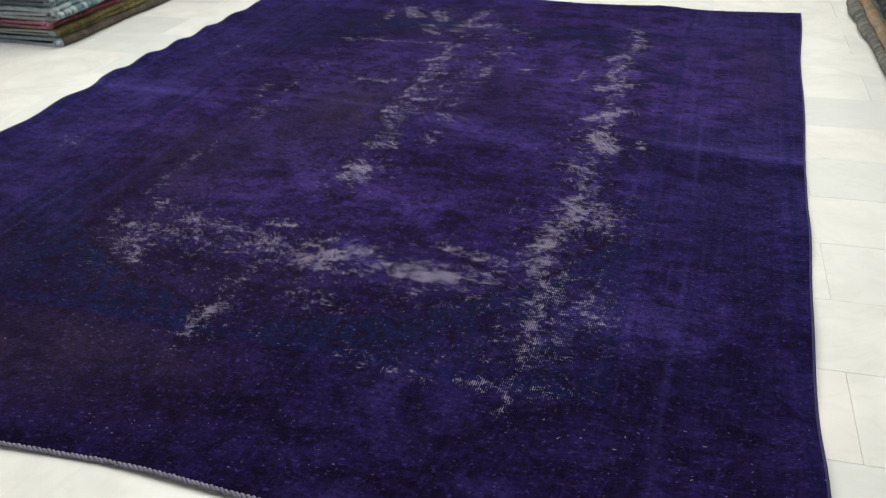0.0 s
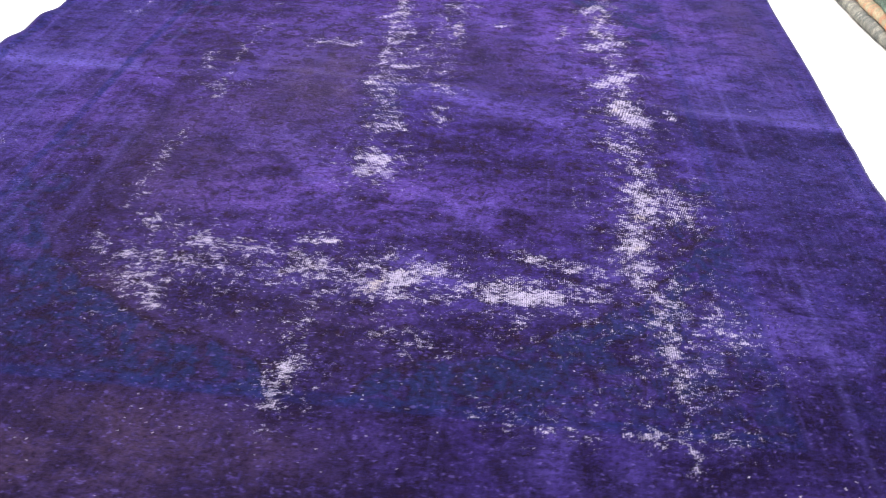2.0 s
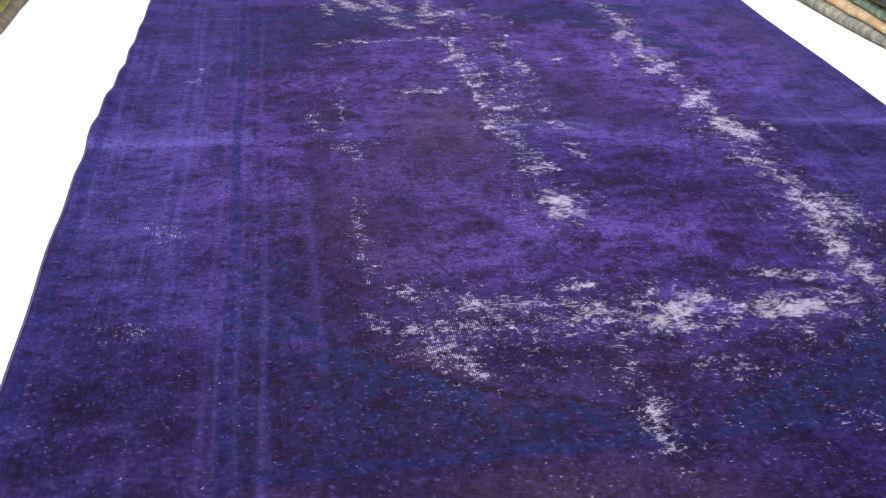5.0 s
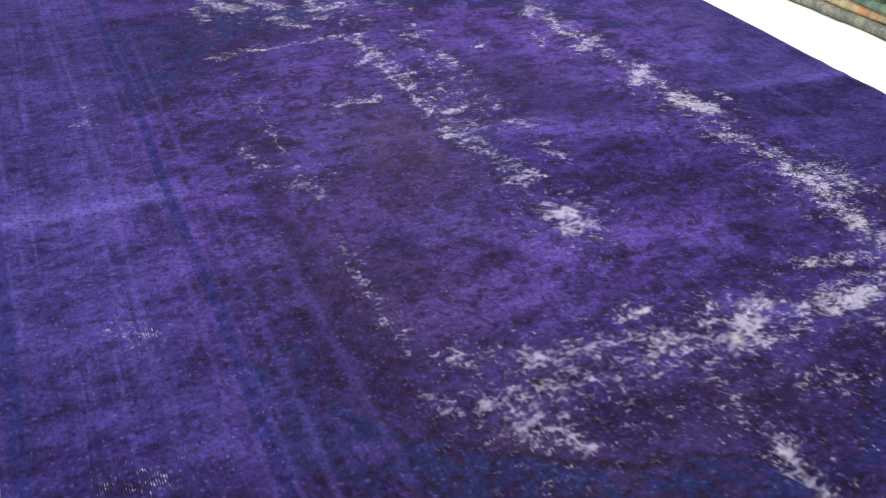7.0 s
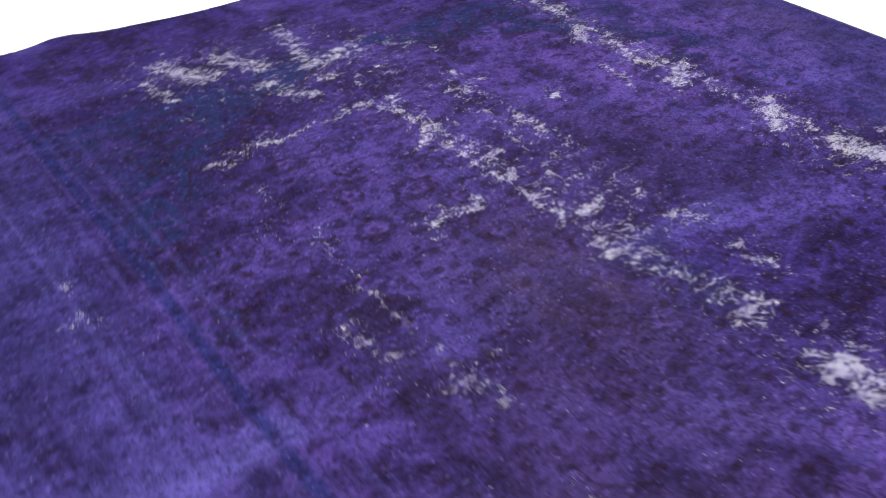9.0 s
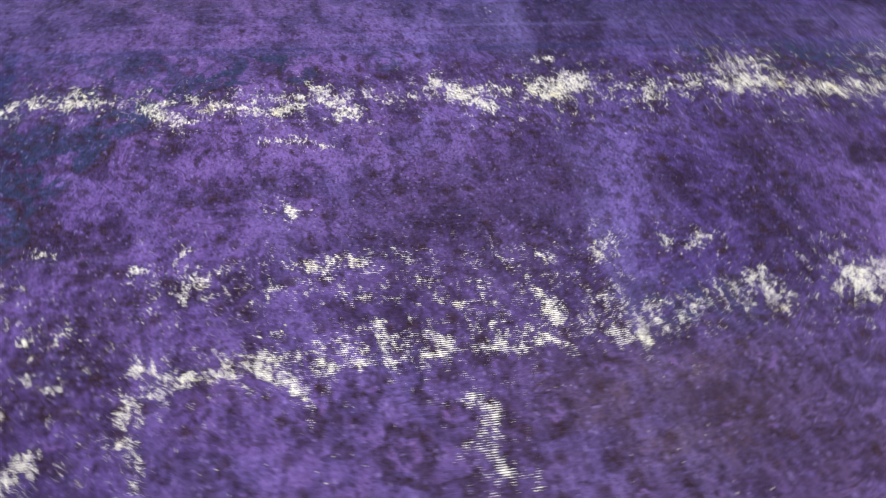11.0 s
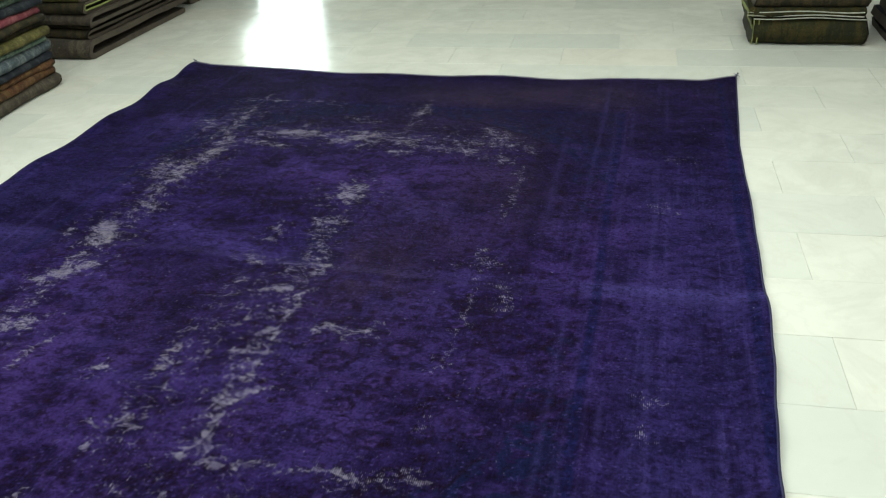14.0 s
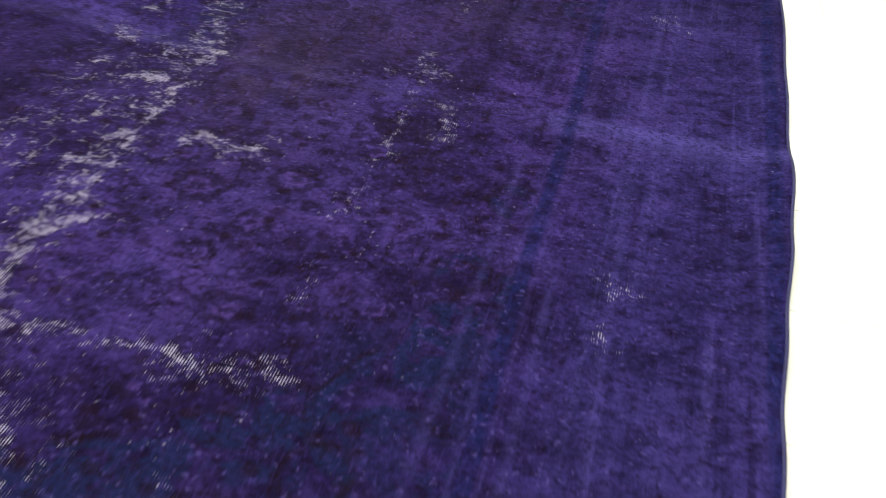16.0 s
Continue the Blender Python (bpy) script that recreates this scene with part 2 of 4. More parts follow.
def textile_material(name, ground, figure, back, density=7.0):
    """Woollen cloth of a folded rug: a coloured ground with faded figures, and thread grain."""
    g = Graph(name)
    p = g.coords()
    curl = g.n.new("ShaderNodeTexNoise")
    g.put(curl.inputs["Vector"], p)
    curl.inputs["Scale"].default_value = 9.0
    warp = g.mix(0.10, p, curl.outputs["Color"])
    fig = g.step(g.cells(warp, density), 0.22, 0.36, 1.0, 0.0)
    fig = g.math("MULTIPLY", fig, g.step(g.noise(p, 9, 4), 0.4, 0.6))
    col = g.mix(fig, ground, figure)
    col = g.mix(g.step(g.noise(p, 5, 5, 0.65), 0.42, 0.68, 0.0, 0.75), col, back)
    col = g.mix(g.step(g.noise(p, 17, 4, 0.7, 1.2), 0.52, 0.60, 0.0, 0.8), col, back)
    bars = g.noise(g.coords(scale=(0.25, 1, 0.25)), 19, 4, 0.7)
    col = g.mix(g.step(bars, 0.50, 0.58, 0.0, 0.7), col, figure)
    col = g.mix(g.step(bars, 0.36, 0.44, 0.75, 0.0), col, back)
    thread = g.noise(g.coords(scale=(6, 1, 6)), 70, 3, 0.7)
    col = g.mix(g.step(thread, 0.38, 0.60, 0.6, 0.0), col, tuple(0.35 * c for c in ground))
    col = g.mix(g.step(g.noise(p, 36, 3, 0.7), 0.55, 0.75, 0.0, 0.35), col, tuple(min(1.0, 1.9 * c) for c in figure))
    g.bump(g.math("ADD", thread, g.noise(p, 240, 2)), 0.5, 0.003)
    return g.done(col, 0.9, Specular_IOR_Level=0.15)


RUG = rug_material()
MARBLE = marble_material("polished_marble")
GROUT = plain_material("pale_grout", (0.60, 0.59, 0.55), 0.8, 30, 0.2)
PLASTER = plain_material("white_plaster", (0.78, 0.77, 0.74), 0.9, 3, 0.05)
FRAME = plain_material("white_window_frame", (0.70, 0.70, 0.68), 0.45, 3, 0.05)
FRINGE = plain_material("dyed_fringe_wool", (0.017, 0.015, 0.070), 0.9, 30, 0.4)
FRAY = plain_material("frayed_grey_yarn", (0.19, 0.175, 0.23), 0.9, 30, 0.4)


# ---------------------------------------------------------------- mesh helpers
def mesh_object(name, verts, faces, mat, parent=None, label="", smooth=False):
    me = bpy.data.meshes.new(name)
    me.from_pydata([tuple(v) for v in verts], [], [tuple(f) for f in faces])
    me.materials.append(mat)
    if smooth:
        me.polygons.foreach_set("use_smooth", [True] * len(me.polygons))
    me.update()
    ob = new(name, me)
    if parent:
        ob.parent = parent
    return tagged(ob, label)


def box(name, lo, hi, mat, parent=None, label=""):
    (x0, y0, z0), (x1, y1, z1) = lo, hi
    v = [(x0, y0, z0), (x1, y0, z0), (x1, y1, z0), (x0, y1, z0), (x0, y0, z1), (x1, y0, z1), (x1, y1, z1), (x0, y1, z1)]
    f = [(0, 3, 2, 1), (4, 5, 6, 7), (0, 1, 5, 4), (1, 2, 6, 5), (2, 3, 7, 6), (3, 0, 4, 7)]
    return mesh_object(name, v, f, mat, parent, label)


def tube(points, radius, sides=5):
    """Vertices and faces of a thin tube along points."""
    verts, faces = [], []
    for i, pt in enumerate(points):
        a, b = points[max(i - 1, 0)], points[min(i + 1, len(points) - 1)]
        d = (Vector(b) - Vector(a)).normalized()
        s = d.cross(Vector((0.1, 0.2, 1))).normalized()
        u = s.cross(d)
        for k in range(sides):
            w = 2 * math.pi * k / sides
            verts.append(Vector(pt) + radius * (math.cos(w) * s + math.sin(w) * u))
        if i:
            for k in range(sides):
                o, n = (i - 1) * sides, (k + 1) % sides
                faces.append((o + k, o + n, o + sides + n, o + sides + k))
    return verts, faces


# ---------------------------------------------------------------- the room
X0, X1, Y0, Y1, TOP = -5.0, 7.0, -5.5, 9.0, 3.1


def wall(name, along, fixed, out, lo, hi, openings):
    """A wall 0.2 m thick along x or y at a fixed place, with openings (from, to, sill, head), each with its window."""
    def slab(nm, a, b, z0, z1, mat, parent, f0=0.0, f1=0.2, label=""):
        c, d = sorted((fixed + out * f0, fixed + out * f1))
        p, q = ((a, c, z0), (b, d, z1)) if along == "x" else ((c, a, z0), (d, b, z1))
        return box(nm, p, q, mat, parent, label)
    root = tagged(new(name), "unseen plain white plastered shop wall with openings for light", "wall", kind="structure")
    at = lo
    for a, b, s, h in openings:
        slab("wall_panel", at, a, 0, TOP, PLASTER, root)
        if s > 0:
            slab("wall_panel", a, b, 0, s, PLASTER, root)
        slab("wall_panel", a, b, h, TOP, PLASTER, root)
        for u, v, z0, z1 in ((a, a + .06, s, h), (b - .06, b, s, h), (a + .06, b - .06, s, s + .06), (a + .06, b - .06, h - .06, h)):
            slab("window_frame", u, v, z0, z1, FRAME, root, 0.06, 0.12)
        at = b
    slab("wall_panel", at, hi, 0, TOP, PLASTER, root)
    return root


wall("wall_front", "x", Y0, -1, X0, X1, [(4.3, 5.4, 0.3, 3.0)])
wall("wall_back", "x", Y1, 1, X0, X1, [])
# this opening is added for the side lamp; no window is known here
wall("wall_side", "y", X0, -1, Y0, Y1, [(-1.1, 5.1, 1.1, 2.9)])
wall("wall_far_side", "y", X1, 1, Y0, Y1, [])
def build_ceiling():
    """Plain unseen ceiling with one large opening, added for the roof lamp."""
    a, b, c, d = ADDED_ROOF_OPENING
    vs, fs = [], []
    for x0, y0, x1, y1 in ((X0 - .2, Y0 - .2, X1 + .2, c), (X0 - .2, d, X1 + .2, Y1 + .2), (X0 - .2, c, a, d), (b, c, X1 + .2, d)):
        o = len(vs)
        vs += [(x, y, z) for z in (TOP, TOP + .2) for x, y in ((x0, y0), (x1, y0), (x1, y1), (x0, y1))]
        fs += [tuple(o + k for k in f) for f in ((0, 3, 2, 1), (4, 5, 6, 7), (0, 1, 5, 4), (1, 2, 6, 5), (2, 3, 7, 6), (3, 0, 4, 7))]
    tagged(mesh_object("ceiling", vs, fs, PLASTER), "unseen plain white shop ceiling with a large added opening", "ceiling", kind="structure")


build_ceiling()


# ---------------------------------------------------------------- the rug
RW, RL = 3.04, 4.02
WEAR_ACROSS = [  # worn band across the near field: x, y, x, y, half width, strength
    (1.42, 1.17, 1.49, 1.17, 0.02, 0.9), (1.44, 1.08, 1.47, 1.07, 0.055, 0.7), (1.54, 1.04, 1.65, 1.11, 0.039, 0.4), (1.63, 0.99, 1.74, 1.06, 0.062, 0.95),
    (1.85, 1.02, 1.85, 1, 0.029, 0.8), (1.92, 1, 2.05, 1, 0.053, 1), (1.65, 0.83, 1.76, 0.81, 0.034, 0.4), (1.52, 0.97, 1.74, 0.95, 0.019, 0.5),
    (1.49, 0.95, 1.47, 0.78, 0.017, 0.4), (1.48, 0.7, 1.48, 0.58, 0.033, 0.7), (1.92, 0.61, 1.97, 0.57, 0.027, 0.2),
]
WEAR_CORNER = [  # near corner and middle
    (1.13, 1.13, 1.4, 1.1, 0.039, 0.5), (0.89, 1.12, 0.91, 1.04, 0.015, 0.6), (0.98, 1.04, 1.07, 1.03, 0.028, 0.6), (1.07, 1.06, 1.06, 0.95, 0.016, 0.6),
    (1.06, 0.94, 1.14, 0.85, 0.012, 0.8), (1.07, 1.21, 1.07, 0.99, 0.008, 0.35), (0.29, 1.14, 0.3, 1.14, 0.038, 0.3), (1.52, 1.64, 1.54, 1.55, 0.056, 0.95),
    (1.49, 1.85, 1.57, 1.87, 0.028, 0.7), (0.89, 1.69, 0.9, 1.27, 0.012, 0.25), (0.33, 1.59, 0.34, 1.58, 0.035, 0.25),
]
WEAR_LINE_NEAR = [  # worn line lengthwise, near half
    (2.27, 1.82, 2.33, 1.78, 0.04, 0.7), (2.36, 1.74, 2.35, 1.59, 0.022, 0.4), (2.32, 1.55, 2.32, 1.42, 0.071, 0.9), (2.4, 1.52, 2.44, 1.41, 0.064, 0.7),
    (2.29, 1.35, 2.28, 1.2, 0.058, 0.7), (2.28, 1.18, 2.29, 1.16, 0.049, 0.9), (2.25, 1.15, 2.37, 0.96, 0.042, 0.6), (1.99, 0.93, 1.98, 0.9, 0.019, 0.6),
    (1.99, 1.16, 2.19, 1.12, 0.026, 0.6), (2.37, 1.12, 2.34, 0.99, 0.031, 0.4), (2.32, 0.96, 2.34, 0.75, 0.039, 0.5), (2.42, 0.96, 2.51, 0.87, 0.04, 0.45),
    (2.22, 0.57, 2.44, 0.58, 0.017, 0.4), (2.33, 0.73, 2.33, 0.49, 0.007, 0.45), (2.46, 1.16, 2.45, 0.94, 0.01, 0.4), (2.04, 0.57, 2.11, 0.57, 0.026, 0.25),
]
WEAR_LINE_FAR = [  # the same line, far half
    (2.3, 3.45, 2.36, 3.25, 0.029, 0.6), (2.29, 2.18, 2.3, 2.15, 0.022, 0.6), (2.3, 2.12, 2.36, 2, 0.059, 0.95), (2.47, 2.08, 2.47, 2.05, 0.023, 0.5),
    (2.28, 3.55, 2.28, 3.49, 0.023, 0.7), (2.32, 3.41, 2.31, 3.27, 0.031, 0.7), (2.28, 3.12, 2.23, 3.05, 0.029, 0.85), (2.28, 2.98, 2.26, 2.77, 0.028, 0.7),
    (2.34, 2.7, 2.23, 2.64, 0.034, 0.9), (2.36, 2.4, 2.24, 2.28, 0.036, 0.95), (2.31, 2.56, 2.28, 2.5, 0.018, 0.5), (2.14, 2.84, 2.11, 2.71, 0.013, 0.6),
]
WEAR_MIDDLE = [  # broken line along the middle
    (1.88, 2.82, 1.86, 2.81, 0.015, 0.8), (1.7, 2.8, 1.71, 2.73, 0.018, 0.6), (1.7, 2.66, 1.67, 2.66, 0.022, 0.7), (1.53, 2.69, 1.49, 2.66, 0.018, 0.7),
    (1.48, 2.58, 1.47, 2.57, 0.024, 0.9), (1.57, 2.53, 1.56, 2.51, 0.015, 0.6), (1.45, 2.46, 1.43, 2.32, 0.009, 0.7), (1.33, 2.53, 1.32, 2.53, 0.015, 0.6),
    (1.23, 2.54, 1.16, 2.52, 0.016, 0.7), (1.77, 3.02, 1.77, 3.01, 0.013, 0.5), (1.65, 3.04, 1.68, 3, 0.015, 0.6), (1.71, 3.04, 1.68, 2.95, 0.013, 0.35),
    (1.46, 2.9, 1.38, 2.83, 0.025, 0.9), (1.44, 3.03, 1.43, 3.03, 0.02, 0.9), (1.47, 2.94, 1.42, 2.94, 0.014, 0.5),
]
WEAR_FOLD = [  # the same, by the cross fold
    (1.46, 2.12, 1.5, 2.01, 0.03, 0.5), (1.69, 2.17, 1.72, 2.14, 0.019, 0.6), (1.7, 2.01, 1.71, 2, 0.018, 0.4), (1.68, 1.94, 1.7, 1.91, 0.019, 0.6),
    (1.57, 2.34, 1.48, 2.32, 0.018, 0.8), (1.45, 2.22, 1.42, 2.17, 0.018, 0.8),
    (1.46, 3.09, 1.43, 2.83, 0.010, 0.6), (1.43, 2.83, 1.45, 2.3, 0.008, 0.5), (1.45, 2.3, 1.53, 1.87, 0.008, 0.4), (1.45, 3.1, 1.06, 3.1, 0.006, 0.45),
    (1.06, 3.11, 0.9, 3.09, 0.006, 0.35), (0.90, 1.25, 0.91, 1.75, 0.004, 0.34),
]
WEAR_END = [  # far end
    (1.45, 3.75, 1.40, 3.43, 0.034, 0.55), (1.19, 3.64, 1.25, 3.53, 0.061, 0.7), (1, 3.7, 1.08, 3.57, 0.068, 0.8), (0.92, 3.64, 0.94, 3.48, 0.021, 0.6),
    (1.22, 3.37, 1.29, 3.27, 0.042, 0.6), (1.55, 3.5, 1.63, 3.51, 0.029, 0.4), (1.71, 3.4, 1.74, 3.38, 0.024, 0.4), (1.48, 3.1, 1.46, 3.11, 0.015, 0.9),
    (1.4, 3.11, 1.31, 3.12, 0.01, 0.7), (1.7, 3.41, 1.7, 3.4, 0.014, 0.6), (1.56, 3.3, 1.56, 3.25, 0.011, 0.5), (1.46, 3.28, 1.44, 3.24, 0.012, 0.6),
    (1.72, 3.12, 1.71, 3.11, 0.009, 1), (1.79, 3.3, 1.79, 3.3, 0.01, 0.6),
]
WEAR_TRACES = [  # fainter worn traces
    (1.62, 1.63, 1.51, 1.64, 0.045, 0.3), (1.57, 1.84, 1.48, 1.84, 0.03, 0.5), (1.54, 2.2, 1.45, 2.16, 0.049, 0.4), (1.57, 2.34, 1.49, 2.32, 0.031, 0.6),
    (1.71, 2.14, 1.67, 2.18, 0.025, 0.6), (1.71, 2.35, 1.66, 2.28, 0.022, 0.35), (1.33, 2.52, 1.2, 2.52, 0.016, 0.5), (1.71, 2.69, 1.68, 2.65, 0.029, 0.45),
    (1.57, 3.48, 1.5, 3.49, 0.03, 0.75), (1.48, 3.44, 1.38, 3.44, 0.033, 0.85), (1.39, 3.5, 1.36, 3.5, 0.021, 0.8), (1.41, 3.35, 1.37, 3.35, 0.028, 0.6),
    (1.23, 3.4, 1.2, 3.4, 0.029, 0.75), (1.69, 3.43, 1.69, 3.41, 0.021, 0.5), (1.33, 3.35, 1.33, 3.33, 0.015, 0.3), (1.56, 3.23, 1.52, 3.24, 0.015, 0.35),
]
WEAR_TRACES_SIDE = [  # and towards the side
    (0.96, 3.32, 0.93, 3.36, 0.005, 0.5), (0.92, 1.97, 0.91, 2.21, 0.010, 0.32), (0.92, 2.6, 0.93, 2.65, 0.011, 0.4), (0.91, 2.44, 0.91, 2.47, 0.011, 0.4),
    (0.82, 2.22, 0.79, 2.33, 0.022, 0.3), (0.37, 1.57, 0.36, 1.58, 0.02, 0.3), (1.5, 0.68, 1.45, 0.63, 0.027, 0.4),
    (1, 1.18, 0.99, 1.21, 0.033, 0.4),
]
WEAR_SIDE = [  # thin fold lines on the other side
    (0.9, 2.02, 0.91, 2.66, 0.004, 0.36), (1.06, 3.1, 1.02, 3.1, 0.017, 0.6), (0.92, 3.09, 0.88, 3.1, 0.019, 0.55), (0.91, 2.06, 0.88, 2.07, 0.024, 0.3),
    (0.92, 2.85, 0.92, 2.91, 0.006, 0.3), (0.38, 2.71, 0.37, 2.71, 0.023, 0.35), (0.38, 2.83, 0.37, 2.86, 0.009, 0.3), (1, 2.1, 0.89, 2.07, 0.012, 0.25),
    (0.82, 2.23, 0.8, 2.3, 0.014, 0.25), (1.32, 2.52, 1.31, 2.53, 0.026, 0.5), (1.23, 2.52, 1.2, 2.53, 0.022, 0.5),
]
WEAR_HAZE = [  # thinly worn areas
    (1.15, 1.03, 2.15, 1.02, 0.10, 0.35), (1.52, 1.9, 1.44, 3.1, 0.045, 0.30), (2.31, 0.9, 2.31, 3.5, 0.038, 0.38),
    (1.62, 2.3, 1.66, 3.05, 0.10, 0.10), (1.40, 3.42, 1.55, 3.45, 0.09, 0.40), (1.0, 1.0, 1.1, 0.9, 0.08, 0.25), (2.35, 0.75, 2.4, 0.95, 0.10, 0.28),
]
WORN = (WEAR_HAZE, WEAR_ACROSS, WEAR_CORNER, WEAR_LINE_NEAR, WEAR_LINE_FAR, WEAR_MIDDLE, WEAR_FOLD, WEAR_END, WEAR_TRACES, WEAR_TRACES_SIDE, WEAR_SIDE)
# scalloped edge of the corner pieces, from the inner border and from the middle of the length
CORNER_A = (0.0, 0.04, 0.09, 0.14, 0.18, 0.26, 0.36, 0.43, 0.51, 0.56, 0.66, 0.78, 0.88, 0.95)
CORNER_B = (0.66, 0.73, 0.77, 0.84, 0.95, 1.05, 1.12, 1.18, 1.22, 1.27, 1.29, 1.32, 1.40, 1.50)


def edge_shift(x, y):
    """How far the rug's uneven sides and ends lie from a true rectangle."""
    dl = 0.038 * np.clip(y / 0.9, 0, 1) + 0.003 * np.sin(7.3 * y) * np.clip(y - 1.0, 0, 1) + 0.048 * np.clip((y - 2.2) / 1.0, 0, 1)
    dr = -0.030 + 0.0155 * y + 0.005 * np.sin(5.1 * y + 1) + 0.02 * np.clip((y - 2.6) / 1.4, 0, 1) - 0.014 * np.exp(-((y - 1.1) / 0.6) ** 2)
    db = 0.068 * np.sin(np.pi * np.clip(x / RW, 0, 1)) ** 0.6 + 0.03 * np.exp(-((x - 0.17) / 0.09) ** 2) + 0.008 * np.sin(9 * x) + 0.052 * np.exp(-((x - 0.70) / 0.5) ** 2) + 0.024 * np.exp(-((x - 1.5) / 0.5) ** 2) + 0.038 * np.exp(-((x - 2.05) / 0.42) ** 2)
    dt = 0.012 * np.sin(2.2 * x + 0.4) + 0.010 * np.sin(9.0 * x) + 0.06 * (1 - x / RW) + 0.04 * np.exp(-((x - 0.75) / 0.10) ** 2) + 0.03 * np.exp(-((x - 2.33) / 0.12) ** 2) + 0.045 * np.exp(-((x - 0.25) / 0.25) ** 2) + 0.035 * np.exp(-((x - 0.55) / 0.3) ** 2)
    u, v = x / RW, y / RL
    return dl * (1 - u) + dr * u, db * (1 - v) ** 1.5 + dt * v


def smooth_noise(x, y, sx, sy, seed):
    r = np.random.RandomState(seed)
    out = np.zeros_like(x)
    for k in range(10):
        a, b, c, w = r.uniform(-1, 1), r.uniform(-1, 1), r.uniform(0, 6.28), r.uniform(0.6, 1.4)
        out += np.sin(6.28 * w * (a * x / sx + b * y / sy) + c)
    return out / 4.5


def relief(x, y):
    """Folds, creases and edge ripples of the rug, in metres above the floor."""
    d = np.minimum(np.minimum(x, RW - x), np.minimum(y, RL - y))
    z = 0.0010 * (1 + smooth_noise(x, y, 0.9, 0.6, 3)) * np.clip(d / 0.1, 0, 1)
    fold = y - (2.15 - 0.035 * np.clip(x - 1.2, 0, 2) - 0.07 * np.clip(x - 2.3, 0, 1)) - 0.012 * np.sin(2.1 * x)
    z = z + 0.0045 * np.exp(-(fold / 0.03) ** 2) + 0.002 * np.exp(-((fold - 0.11) / 0.05) ** 2)
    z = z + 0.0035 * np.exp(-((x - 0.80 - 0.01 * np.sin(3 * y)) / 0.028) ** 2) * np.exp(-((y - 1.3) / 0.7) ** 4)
    z = z + 0.0015 * np.exp(-((y - 1.02 + 0.03 * x) / 0.05) ** 2) + 0.0015 * np.exp(-((y - 3.1) / 0.06) ** 2)
    near_left = np.exp(-(x / 0.075) ** 2) * np.clip((y - 1.0) / 0.6, 0, 1) * (1 - 0.5 * np.clip((y - 3.0) / 0.9, 0, 1))
    z = z + near_left * (0.018 + 0.007 * np.sin(19 * y + 3 * np.sin(2.3 * y)) + 0.006 * np.exp(-((y - 2.45) / 0.25) ** 2))
    near_right = np.exp(-((RW - x) / 0.10) ** 2) * np.clip((2.2 - y) / 1.0, 0, 1)
    z = z + near_right * 0.009 * (1 + np.sin(14.5 * y + 1.5 * np.sin(3 * y)))
    for cx, cy in ((0, 0), (RW, 0), (RW, RL)):
        z = z + 0.004 * np.exp(-(((x - cx) ** 2 + (y - cy) ** 2) / 0.07 ** 2))
    z = z + 0.0025 * np.exp(-(y / 0.07) ** 2) * (1 + np.sin(11 * x + 1)) + 0.0015 * np.exp(-((RL - y) / 0.07) ** 2) * (1 + np.sin(7 * x))
    return z


